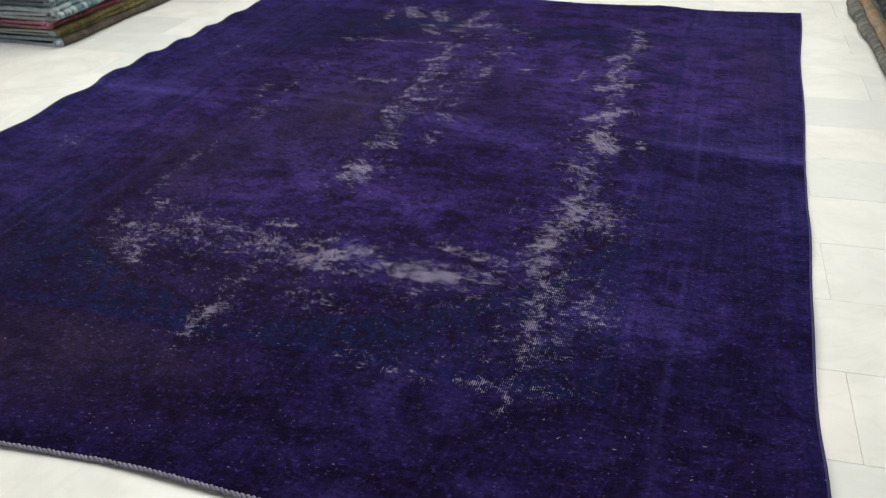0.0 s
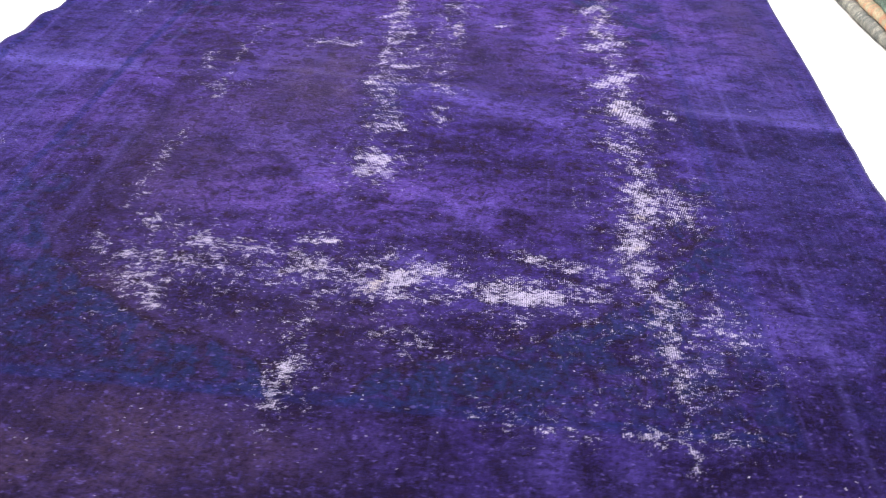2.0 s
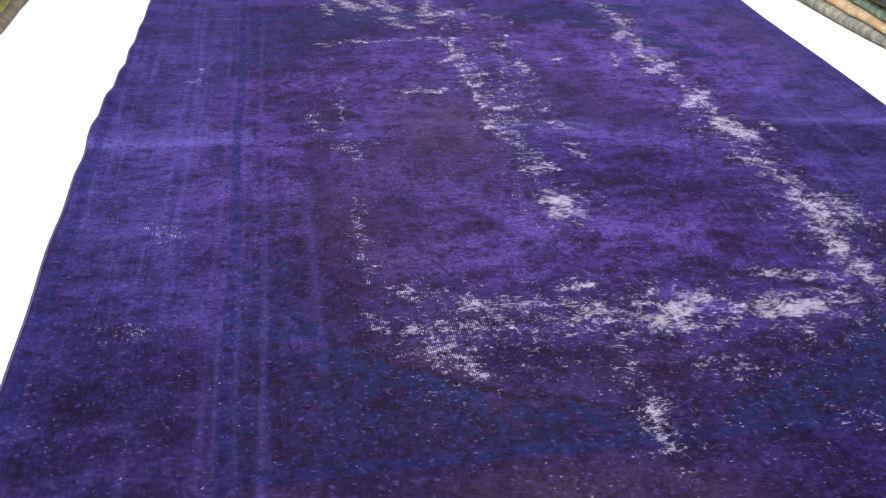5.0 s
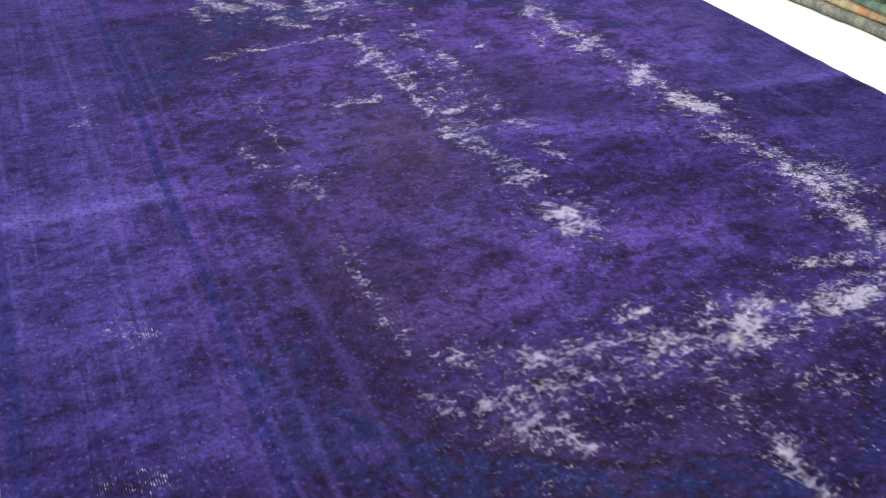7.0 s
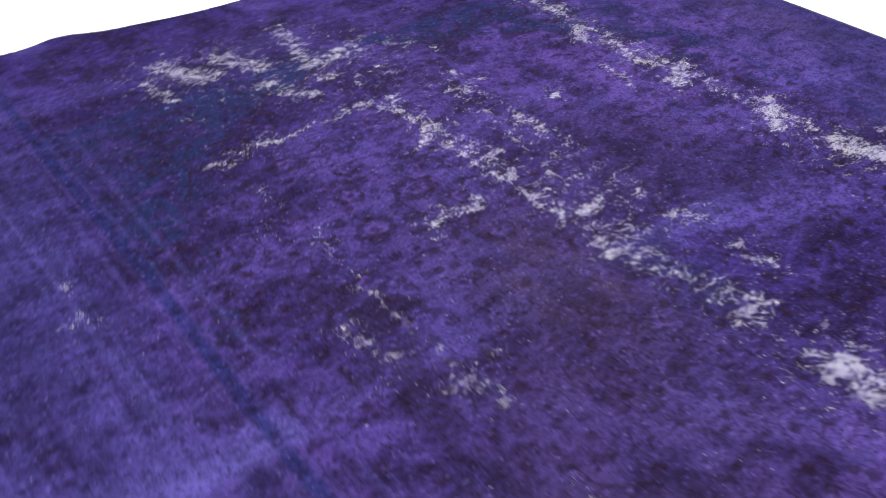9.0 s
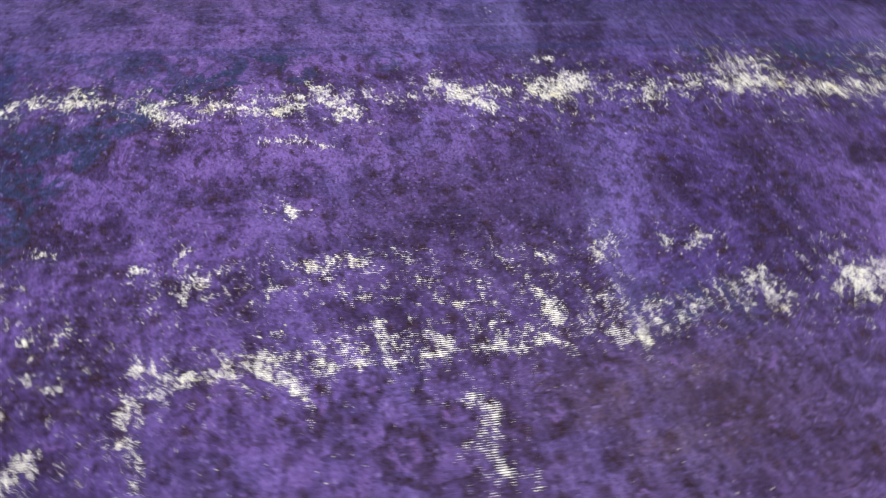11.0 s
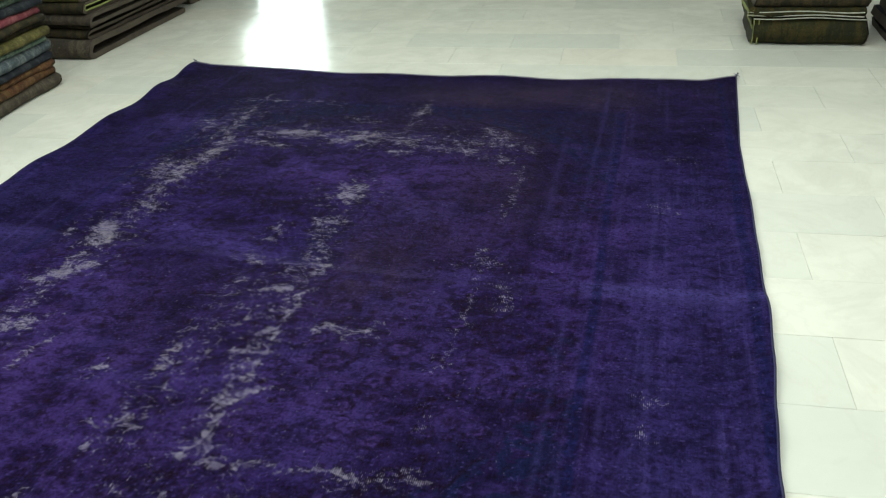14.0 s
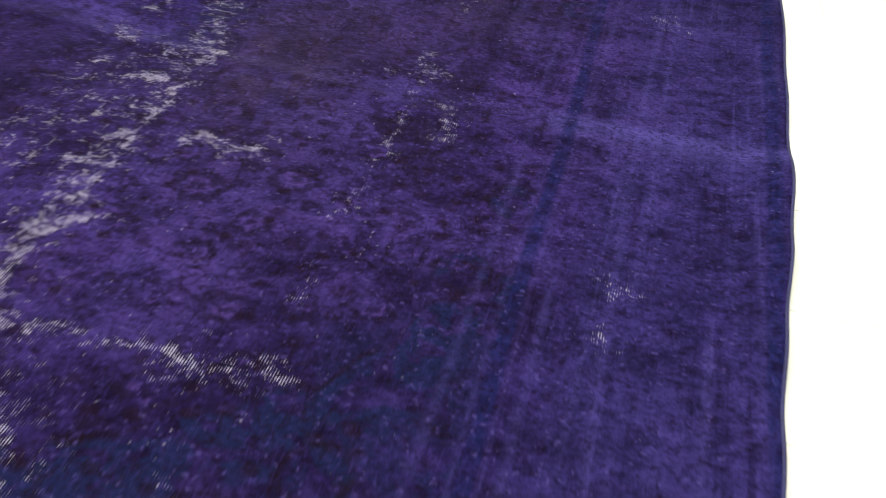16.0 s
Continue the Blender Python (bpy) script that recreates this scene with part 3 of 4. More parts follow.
def build_rug():
    nx, ny = 468, 620
    u, v = np.meshgrid(np.linspace(0, RW, nx), np.linspace(0, RL, ny))
    x, y = u.ravel(), v.ravel()
    sx, sy = edge_shift(x, y)
    X, Y, Z = x + sx, y + sy, relief(x, y)
    n, thick = nx * ny, 0.007
    i = (np.arange(ny - 1)[:, None] * nx + np.arange(nx - 1)[None]).ravel()
    top = np.stack([i, i + 1, i + nx + 1, i + nx], 1)
    ring = np.concatenate([np.arange(nx), nx - 1 + nx * np.arange(1, ny), nx * (ny - 1) + np.arange(nx - 2, -1, -1), nx * np.arange(ny - 2, 0, -1)])
    verts = np.concatenate([np.stack([X, Y, Z + thick], 1), np.stack([X, Y, np.maximum(Z, 0.0005)], 1)])
    nxt = np.roll(ring, -1)
    side = np.stack([ring, ring + n, nxt + n, nxt], 1)
    pile = mesh_object("rug_body", verts.tolist(), np.concatenate([top, side, top[:, ::-1] + n]).tolist(), RUG, None, "worn overdyed purple wool pile", smooth=True)
    wob_x, wob_y = 0.012 * smooth_noise(X, Y, 0.11, 0.07, 5), 0.010 * smooth_noise(X, Y, 0.10, 0.06, 6)

    def stroke(total, rows):
        px, py = X + wob_x, Y + wob_y
        for x0, y0, x1, y1, w, s in rows:
            m = (np.abs(px - (x0 + x1) / 2) < abs(x1 - x0) / 2 + 5 * w + 0.04) & (np.abs(py - (y0 + y1) / 2) < abs(y1 - y0) / 2 + 5 * w + 0.04)
            ax, ay, qx, qy = x1 - x0, y1 - y0, px[m] - x0, py[m] - y0
            k = np.clip((qx * ax + qy * ay) / max(ax * ax + ay * ay, 1e-6), 0, 1)
            d = np.hypot(qx - k * ax, qy - k * ay) / (0.95 * w + 0.007)
            total[m] = np.maximum(total[m], np.maximum((0.26 + 0.66 * s) * np.exp(-d ** 2.0), 0.34 * s ** 0.5 * np.exp(-(d / 2.4) ** 2)))
        return total

    wear = np.zeros(n)
    for rows in WORN:
        stroke(wear, rows)
    # old design: border guard stripes, corner scallops, brighter middle
    stripe = lambda c, at, w: np.exp(-((c - at) / w) ** 2)
    inside = np.clip((np.minimum(np.minimum(X - 0.56, 2.54 - X), np.minimum(Y - 0.58, RL - 0.58 - Y))) / 0.06, 0, 1)
    spread = lambda cx, cy, rx, ry: np.exp(-(((X - cx) / rx) ** 2 + ((Y - cy) / ry) ** 2))
    blur = lambda sx, seed: np.clip(0.5 + 0.5 * smooth_noise(X, Y, sx, sx, seed), 0, 1)
    # the design is the same in all four quarters: a runs from the inner border, b from the middle of the length
    a = np.where(X < 1.54, X, 3.08 - X) - 0.55
    b = np.abs(Y - 2.05) + 0.006 * smooth_noise(X, Y, 0.12, 0.12, 71)
    along = np.cumsum(np.hypot(np.diff(CORNER_A, prepend=CORNER_A[0]), np.diff(CORNER_B, prepend=CORNER_B[0])))
    reach = np.interp(a, CORNER_A, CORNER_B) - 0.030 * np.abs(np.sin(math.pi * np.interp(a, CORNER_A, along) / 0.155))
    past = (b - reach) * 0.75                      # how far into the corner piece
    in_border = (a < 0) | (b > 1.46)
    corner = np.where(in_border, 0, np.clip(past / 0.012, 0, 1))
    outline = np.where(in_border, 0, stripe(past, 0.0, 0.008)) * np.clip(0.3 + blur(0.3, 72), 0, 1)
    blue = corner * (0.85 * stripe(past, 0.05, 0.06) + 0.40 + 0.35 * blur(0.25, 12))
    for q, far in ((0.10, 0.70), (0.05, 0.46), (0.33, 1.32), (0.20, 1.20), (0.62, 1.36)):
        d = np.hypot(a - q, b - far)
        outline = np.maximum(outline, 0.8 * stripe(d, 0.055, 0.006) * (a > 0))
        blue = np.maximum(blue, 0.85 * (d < 0.055) * (d > 0.02) * (a > 0))
    # guard stripes: blue ground between thin pale lines, with a row of dark florets
    guard, floret, pale_line = np.zeros(n), np.zeros(n), np.zeros(n)
    wav = 0.004 * np.sin(5 * Y)
    for at, half, power, lo in ((0.537, 0.014, 0.68, 0.57), (2.545, 0.015, 0.38, 0.57), (0.078, 0.015, 0.65, 0.10), (2.985, 0.013, 0.3, 0.10)):
        q = np.abs(X - at - wav)
        guard = np.maximum(guard, power * np.clip((half - q) / 0.005 + 0.5, 0, 1) * (Y > lo))
        pale_line = np.maximum(pale_line, 0.38 * power * stripe(q, half + 0.008, 0.005) * (Y > lo) * blur(0.8, 74))
        step = (Y + 0.3 * at) % 0.088 - 0.044
        floret = np.maximum(floret, power * np.exp(-((q / 0.011) ** 2 + (step / 0.015) ** 2) ** 1.5) * (Y > lo))
    for at in (0.605, 3.47):
        q = np.abs(Y - at + 0.012 * (X - 1.0))
        guard = np.maximum(guard, 0.5 * np.clip((0.017 - q) / 0.005 + 0.5, 0, 1) * (X > 0.52) * (X < 2.56))
        step = X % 0.09 - 0.045
        floret = np.maximum(floret, 0.8 * np.exp(-((q / 0.010) ** 2 + (step / 0.014) ** 2) ** 1.5) * (X > 0.52) * (X < 2.56))
    blue += 0.22 * np.clip((0.5 - X) / 0.1, 0, 1) + 0.22 * np.clip((X - 2.6) / 0.1, 0, 1) * (Y > 0.6)
    blue += 0.55 * spread(0.72, 3.05, 0.13, 0.16) + 0.5 * spread(1.0, 3.44, 0.2, 0.12) + 0.8 * spread(1.51, 2.02, 0.07, 0.12) + 0.5 * spread(2.03, 3.42, 0.16, 0.12)
    # flowers of the field: a dark lobed ring round a paler heart, and smaller leaves between them
    motif, petal = np.zeros(n), np.zeros(n)
    fa, fb = a + 0.008 * smooth_noise(X, Y, 0.06, 0.06, 81) + 0.012 * smooth_noise(X, Y, 0.2, 0.2, 83), b + 0.008 * smooth_noise(X, Y, 0.06, 0.06, 82)
    rnd = random.Random(12)
    taken = []
    for attempt in range(900):
        qa, qb = rnd.uniform(0.02, 0.98), rnd.uniform(0.0, 1.40)
        r = rnd.choice((0.028, 0.034, 0.045, 0.056, 0.064, 0.072))
        if any(math.hypot(qa - u0, qb - v0) < 0.92 * (r + r0) for u0, v0, r0 in taken):
            continue
        taken.append((qa, qb, r))
        lobes, turn, squash = rnd.choice((5, 6, 7, 8)), rnd.uniform(0, 6.28), rnd.uniform(0.65, 0.95)
        near = np.nonzero((np.abs(a - qa) < 1.5 * r) & (np.abs(b - qb) < 1.5 * r))[0]
        da, db = fa[near] - qa, (fb[near] - qb) / squash
        edge = r * (0.90 + 0.12 * np.cos(lobes * (np.arctan2(db, da) + turn)))
        d = np.hypot(da, db) / edge
        if r > 0.04:
            motif[near] = np.maximum(motif[near], np.clip((1.0 - d) / 0.15, 0, 1) * np.clip((d - 0.50) / 0.15, 0, 1) + stripe(d, 0, 0.22))
            petal[near] = np.maximum(petal[near], stripe(d, 0.36, 0.10))
        else:
            motif[near] = np.maximum(motif[near], np.clip((1.0 - d) / 0.3, 0, 1))
    shown = np.clip(0.34 + 0.55 * spread(1.0, 2.72, 0.45, 0.55) + 0.25 * smooth_noise(X, Y, 0.5, 0.5, 77), 0, 1)
    shown *= np.clip(a / 0.03, 0, 1) * (1 - 0.35 * corner)
    motif, petal = motif * shown, petal * shown
    # one large dark rosette beside the fold, and the darker column that it stands in
    d = np.hypot((X - 0.885 + 0.008 * smooth_noise(X, Y, 0.08, 0.08, 84)) / 0.078, (Y - 2.335) / 0.06)
    motif = np.maximum(motif, np.clip((1.05 - d) / 0.2, 0, 1) * (1 - 0.5 * stripe(d, 0.45, 0.15)))
    motif = np.maximum(motif, 0.85 * spread(0.82, 2.25, 0.09, 0.45) * (0.6 + 0.6 * blur(0.12, 85)))
    motif = np.maximum(motif, 0.55 * spread(0.86, 1.40, 0.07, 0.40) * (0.6 + 0.6 * blur(0.12, 86)))
    brown = 0.95 * stripe(Y, 0.36, 0.19) ** 1.5 * np.clip((1.75 - X) / 0.5, 0, 1) * np.clip((X - 0.35) / 0.4, 0, 1)
    brown += 0.75 * np.exp(-(((X - 1.20) / 0.25) ** 2 + ((Y - 2.10) / 0.42) ** 2)) + 0.25 * np.exp(-(((X - 1.75) / 0.4) ** 2 + ((Y - 2.4) / 0.4) ** 2))
    brown += 0.5 * np.exp(-(((X - 2.9) / 0.1) ** 2 + ((Y - 3.0) / 0.5) ** 2))
    brown += 0.55 * np.exp(-(((X - 0.45) / 0.5) ** 2 + ((Y - 0.25) / 0.3) ** 2))
    brown += 0.6 * np.exp(-(((X - 1.15) / 0.6) ** 2 + ((Y - 0.85) / 0.28) ** 2)) + 0.5 * np.exp(-(((X - 0.9) / 0.3) ** 2 + ((Y - 1.5) / 0.5) ** 2))
    brown += 0.5 * spread(1.2, 0.45, 0.45, 0.10) + 0.45 * spread(1.24, 2.0, 0.16, 0.35)
    brown *= 0.55 + 0.65 * blur(0.35, 91)
    # shade of the lengthwise crease painted dark, and the dark rosette
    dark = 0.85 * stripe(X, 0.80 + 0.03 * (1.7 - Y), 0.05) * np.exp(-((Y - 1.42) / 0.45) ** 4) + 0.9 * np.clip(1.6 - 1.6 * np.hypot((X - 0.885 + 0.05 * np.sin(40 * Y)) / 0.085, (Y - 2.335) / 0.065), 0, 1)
    # last term: shade below the cross fold, painted dark
    dark += 0.45 * spread(2.75, 1.55, 0.28, 0.38) + 0.7 * stripe(Y, 1.95 + 0.02 * np.sin(4 * X), 0.10) * (X > 2.4)
    dark += 0.35 * spread(2.75, 3.3, 0.3, 0.2) + 0.65 * spread(1.25, 0.86, 0.5, 0.13) + 0.45 * spread(0.72, 1.35, 0.16, 0.3)
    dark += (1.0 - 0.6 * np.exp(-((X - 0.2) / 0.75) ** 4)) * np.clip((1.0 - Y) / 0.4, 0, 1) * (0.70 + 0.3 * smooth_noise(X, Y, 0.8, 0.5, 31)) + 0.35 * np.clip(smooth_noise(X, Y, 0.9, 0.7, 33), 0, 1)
    dark += 0.35 * spread(0.6, 3.0, 0.4, 0.45) + 0.3 * spread(1.3, 0.75, 0.5, 0.3) + 0.45 * spread(0.95, 3.35, 0.45, 0.3)
    dark += 0.5 * spread(0.45, 1.0, 0.4, 0.35) + 0.4 * spread(0.72, 2.45, 0.07, 0.25) + 0.5 * spread(1.82, 2.5, 0.22, 0.25) + 0.4 * spread(1.8, 1.62, 0.25, 0.1)
    # last term: a second crease, its shade painted as a dark stripe
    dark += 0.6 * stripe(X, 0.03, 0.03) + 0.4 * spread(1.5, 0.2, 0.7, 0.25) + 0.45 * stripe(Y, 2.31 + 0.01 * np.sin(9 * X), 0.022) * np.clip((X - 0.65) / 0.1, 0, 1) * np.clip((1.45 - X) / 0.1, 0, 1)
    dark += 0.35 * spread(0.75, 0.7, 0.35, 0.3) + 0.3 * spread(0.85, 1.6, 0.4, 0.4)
    dark += 0.40 * spread(0.8, 3.25, 0.4, 0.3) + 0.2 * spread(1.1, 2.9, 0.4, 0.3)
    bright = 0.75 * inside * spread(1.5, 1.42, 0.55, 0.22) + 0.75 * spread(1.05, 2.78, 0.36, 0.34) + 0.4 * spread(0.62, 2.75, 0.08, 0.2)
    bright += 0.3 * spread(1.0, 1.85, 0.3, 0.3) + 0.45 * spread(2.1, 2.6, 0.4, 0.5) + 0.6 * spread(2.75, 2.9, 0.3, 0.6) + 0.55 * spread(2.3, 3.0, 0.4, 0.6) + 0.45 * spread(1.6, 3.2, 0.35, 0.5) + 0.5 * spread(0.5, 2.0, 0.3, 0.6) + 0.75 * spread(1.6, 0.84, 0.10, 0.07)
    bright += 0.55 * spread(0.85, 3.33, 0.22, 0.07) + 0.5 * spread(1.15, 1.35, 0.25, 0.12)
    border = np.clip(np.maximum(0.52 - X, X - 2.45) / 0.12, 0, 1) * np.clip((Y - 0.9) / 0.8, 0, 1) * (0.85 + 0.3 * smooth_noise(X, Y, 0.7, 0.5, 61))
    # cross fold: its lit ridge and shaded lee side are put into the colour
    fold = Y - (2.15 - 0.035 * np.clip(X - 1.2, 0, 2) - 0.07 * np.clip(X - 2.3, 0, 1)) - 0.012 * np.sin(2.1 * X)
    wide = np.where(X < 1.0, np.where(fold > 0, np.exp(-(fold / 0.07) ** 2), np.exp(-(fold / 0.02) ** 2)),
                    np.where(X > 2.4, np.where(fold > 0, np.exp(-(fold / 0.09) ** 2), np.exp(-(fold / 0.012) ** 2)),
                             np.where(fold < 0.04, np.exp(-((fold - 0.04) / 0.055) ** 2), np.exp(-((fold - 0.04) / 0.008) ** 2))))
    lit_folds_and_lines = 0.80 * wide * np.clip(0.6 + 0.5 * smooth_noise(X, Y, 1.0, 1.0, 21), 0.1, 1) * np.where(inside > 0.5, 0.50 * np.clip((X - 1.3) / 0.3, 0.2, 1), 1.0)
    # shaded side of the cross fold, as darker colour
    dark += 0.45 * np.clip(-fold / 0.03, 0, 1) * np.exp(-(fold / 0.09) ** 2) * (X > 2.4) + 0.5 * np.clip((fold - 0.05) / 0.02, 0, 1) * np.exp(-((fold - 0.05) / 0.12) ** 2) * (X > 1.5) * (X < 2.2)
    # lit side of the lengthwise crease painted pale; pale lines of the guard stripes
    lit_folds_and_lines += 0.17 * np.exp(-((X - 0.755) / 0.013) ** 2) * np.exp(-((Y - 1.35) / 0.5) ** 4) + pale_line
    salt = 0.75 * np.clip((1.25 - Y) / 0.5, 0, 1) + 0.6 * spread(0.85, 3.0, 0.3, 0.7) + 0.5 * spread(1.4, 2.6, 0.5, 0.8)
    for k, at in enumerate((0.33, 0.37, 0.49, 0.62, 2.68)):
        lit_folds_and_lines += 0.24 * np.exp(-((X - at - 0.006 * np.sin(3 * Y + k)) / 0.009) ** 2) * np.clip(0.6 + smooth_noise(X, Y, 0.3, 0.8, 40 + k), 0, 1)
    for name, data in (("wear", wear), ("blue", blue), ("brown", brown), ("dark", dark), ("bright", bright), ("lit_folds_and_lines", lit_folds_and_lines), ("guard", guard), ("field", 0.35 + 0.65 * inside),
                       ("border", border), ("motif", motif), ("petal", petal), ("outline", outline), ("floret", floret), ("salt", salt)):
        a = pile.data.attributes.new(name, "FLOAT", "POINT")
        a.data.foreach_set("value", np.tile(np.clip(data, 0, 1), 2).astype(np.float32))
    root = tagged(new("rug"), "large worn overdyed purple wool rug lying on the floor", "rug")
    pile.parent = root

    def at(px, py):
        px, py = float(px), float(py)
        a, b = edge_shift(np.array([px]), np.array([py]))
        return Vector((px + a[0], py + b[0], relief(np.array([px]), np.array([py]))[0] + 0.005))

    # overcast sides and the frayed short ends
    for nm, pts in (("selvedge", [at(0, q) for q in np.linspace(0, RL, 260)]), ("selvedge", [at(RW, q) for q in np.linspace(0, RL, 260)])):
        mesh_object(nm, *tube([p + Vector((0, 0, 0.001)) for p in pts], 0.0038, 6), FRINGE, root, "overcast dark blue edge cord", smooth=True)
    for ply in (0.0, math.pi):
        braid = []
        for q in np.linspace(0, RW, 900):
            w = 2 * math.pi * q / 0.024 + ply + 0.8 * math.sin(21 * q)
            fuzz = 0.0016 * noise.noise((60 * q, 4 * ply, 1.0))
            braid.append(at(q, 0.0) + Vector((0, -0.003 + 0.0036 * math.cos(w) + fuzz, 0.001 + 0.003 * math.sin(w) + fuzz)))
        mesh_object("end_braid", *tube(braid, 0.0036, 5), FRAY, root, "pale grey twisted end braid", smooth=True)
    rnd = random.Random(4)
    for py, out, yarn in ((0.0, -1, FRAY), (RL, 1, FRINGE)):
        vs, fs = [], []
        for k in range(700 if py == 0 else 160):
            px = rnd.uniform(0.0, RW)
            a = at(px, py)
            ln = rnd.uniform(0.002, 0.009) * (2.2 if rnd.random() < 0.05 else 1)
            q = a + Vector((rnd.uniform(-.006, .006), out * ln, rnd.uniform(-.004, .006)))
            tv, tf = tube([a, (a + q) / 2 + Vector((0, 0, .002)), q], 0.0011, 3)
            fs += [tuple(j + len(vs) for j in f) for f in tf]
            vs += tv
        tagged(mesh_object("fringe", vs, fs, yarn, root, "short frayed warp ends"), kind="stuff")
    vs, fs = [], []
    for cx, cy in ((RW, 0.0), (0.0, 0.0)):
        for k in range(9):
            a = at(cx, cy)
            q = a + Vector((rnd.uniform(-.02, .02), rnd.uniform(-.03, 0.01), rnd.uniform(-.004, .014)))
            tv, tf = tube([a, (a + q) / 2 + Vector((rnd.uniform(-.006, .006), 0, .003)), q], 0.0014, 4)
            fs += [tuple(j + len(vs) for j in f) for f in tf]
            vs += tv
    tagged(mesh_object("corner_tassel", vs, fs, FRINGE, root, "frayed dark corner threads"), kind="stuff")
    return root


build_rug()


# ---------------------------------------------------------------- folded rugs in stacks
def serpentine(depth, layers, gap, nose, rnd):
    """Section of a folded rug: a strip laid to and fro, its folds towards +u."""
    pts, z = [], 0.0
    for k in range(layers):
        a, b = (-depth + rnd.uniform(0, .05), -nose - rnd.uniform(0, .012)) if k % 2 == 0 else (-nose - rnd.uniform(0, .012), -depth + rnd.uniform(0, .05))
        for q in np.linspace(a, b, 9):
            pts.append((q, z + 0.0025 * math.sin(9 * q + 2.0 * k)))
        if k < layers - 1:
            s, h = (1 if k % 2 == 0 else -1), gap
            for w in (-60, -30, 0, 30, 60):
                pts.append((b + s * nose * math.cos(radians(w)), z + h / 2 + h / 2 * math.sin(radians(w)) * 1.0))
        z += gap
    return pts


def folded_rug(length, depth, height, layers, mat, seed, binding=None, label="", backing=None, fill=0.84, rolled=False):
    """One rug folded into a long bundle. Origin on the ground at the middle of its front; folds face +x, length along y."""
    rnd = random.Random(seed)
    cloth = height / layers * fill
    mid = serpentine(depth, layers, (height - cloth) / max(layers - 1, 1), height / layers * 0.62, rnd)
    left, right = [], []
    for i, (a, b) in enumerate(mid):
        p, q = mid[max(i - 1, 0)], mid[min(i + 1, len(mid) - 1)]
        d = math.hypot(q[0] - p[0], q[1] - p[1]) or 1
        nx, nz = -(q[1] - p[1]) / d * cloth / 2, (q[0] - p[0]) / d * cloth / 2
        left.append((a + nx, b + nz + cloth / 2))
        right.append((a - nx, b - nz + cloth / 2))
    loop = left + right[::-1]
    m, segs = len(loop), 84
    verts, faces = [], []
    ph = [rnd.uniform(0, 6.28) for _ in range(6)]
    for j in range(segs + 1):
        y = length * (j / segs - 0.5)
        yy = y * (1 - 0.012 * (j in (0, segs)))
        dx = 0.007 * math.sin(2.2 * y + ph[0]) + 0.003 * math.sin(7.3 * y + ph[1]) + 0.002 * math.sin(17 * y + ph[4])
        for a, b in loop:
            k = 0.0035 * math.sin(6.1 * y + 25 * b + ph[2]) + 0.002 * math.sin(15 * y + ph[3] + 40 * b)
            e = (0.008 * math.sin(31 * b + ph[5]) + 0.010 * noise.noise((9 * a, 20 * b, seed))) * (1 if j in (0, segs) else 0)
            w = noise.noise((3.0 * a, 5 * y, 9 * b + seed)) * 0.011 + noise.noise((8 * a, 21 * y, 30 * b + seed)) * 0.0055
            sag = 0.0075 * noise.noise((2 * a, 7 * y, 0.3 * seed + 4 * b)) * min(1.0, b / 0.02)
            verts.append((a + dx + k + w * (1 if a > -0.12 else 0.3), yy + e, max(0.0, b + sag)))
    for j in range(segs):
        for i in range(m):
            n = (i + 1) % m
            faces.append((j * m + i, (j + 1) * m + i, (j + 1) * m + n, j * m + n))
    h = len(left)
    ends = []
    for j in (0, segs):
        ends.append([(j * m + i, j * m + i + 1, j * m + m - 2 - i, j * m + m - 1 - i)[::1 if j == 0 else -1] for i in range(h - 1)])
    root = tagged(new("folded_rug"), label, "folded rug", "folded rugs in the stacks")
    if backing:
        for side, quads in zip((-1, 1), ends):
            used = sorted({k for q in quads for k in q})
            back = {k: i for i, k in enumerate(used)}
            puff = [Vector(verts[k]) + Vector((0, 0.006 * side, 0)) for k in used]
            mesh_object("end_fold", puff, [tuple(back[k] for k in q) for q in quads], backing, root, "paler backing seen at the folded end", smooth=True)
    if rolled:
        # hem rolled up at the corner of the fold
        pts, z0 = [], height * 0.55
        for k in range(22):
            w, r = 0.45 * k, height * (0.42 - 0.012 * k)
            pts.append((-0.03 + r * math.cos(w), z0 + r * math.sin(w)))
        vs, fs = [], []
        for yy in (-length / 2 - 0.022, -length / 2 + 0.05):
            for i, (px, pz) in enumerate(pts):
                vs += [(px, yy, pz), (px * 0.9 - 0.003, yy, z0 + (pz - z0) * 0.74)]
        n2 = 2 * len(pts)
        for i in range(len(pts) - 1):
            o = 2 * i
            fs += [(o, o + 2, o + 3, o + 1), (o + n2, o + n2 + 1, o + n2 + 3, o + n2 + 2), (o, o + n2, o + n2 + 2, o + 2), (o + 1, o + 3, o + n2 + 3, o + n2 + 1)]
        mesh_object("rolled_hem", vs, fs, backing, root, "rolled hem", smooth=True)
    mesh_object("folded_cloth", verts, faces + ends[0] + ends[1], mat, root, smooth=True)
    if binding and fill > 0.9:
        for z0 in ((height * 0.99,) if height > 0.1 else (height * 0.30, height * 0.70)):
            hem = [Vector((0.012 + 0.005 * math.sin(9 * q + z0 * 60), q, z0 + 0.005 * math.sin(13 * q + 50 * z0))) for q in np.linspace(-0.5, 0.5, 50) * length]
            mesh_object("edge_binding", *tube(hem, 0.0035, 5), PALE, root, "pale whipped edge cord", smooth=True)
        for y0 in (0.004, 0.030):
            post = [Vector((0.006 + 0.004 * math.sin(30 * q), y0 - length / 2 + 0.003 * math.sin(17 * q), q)) for q in np.linspace(0.006, height - 0.006, 16)]
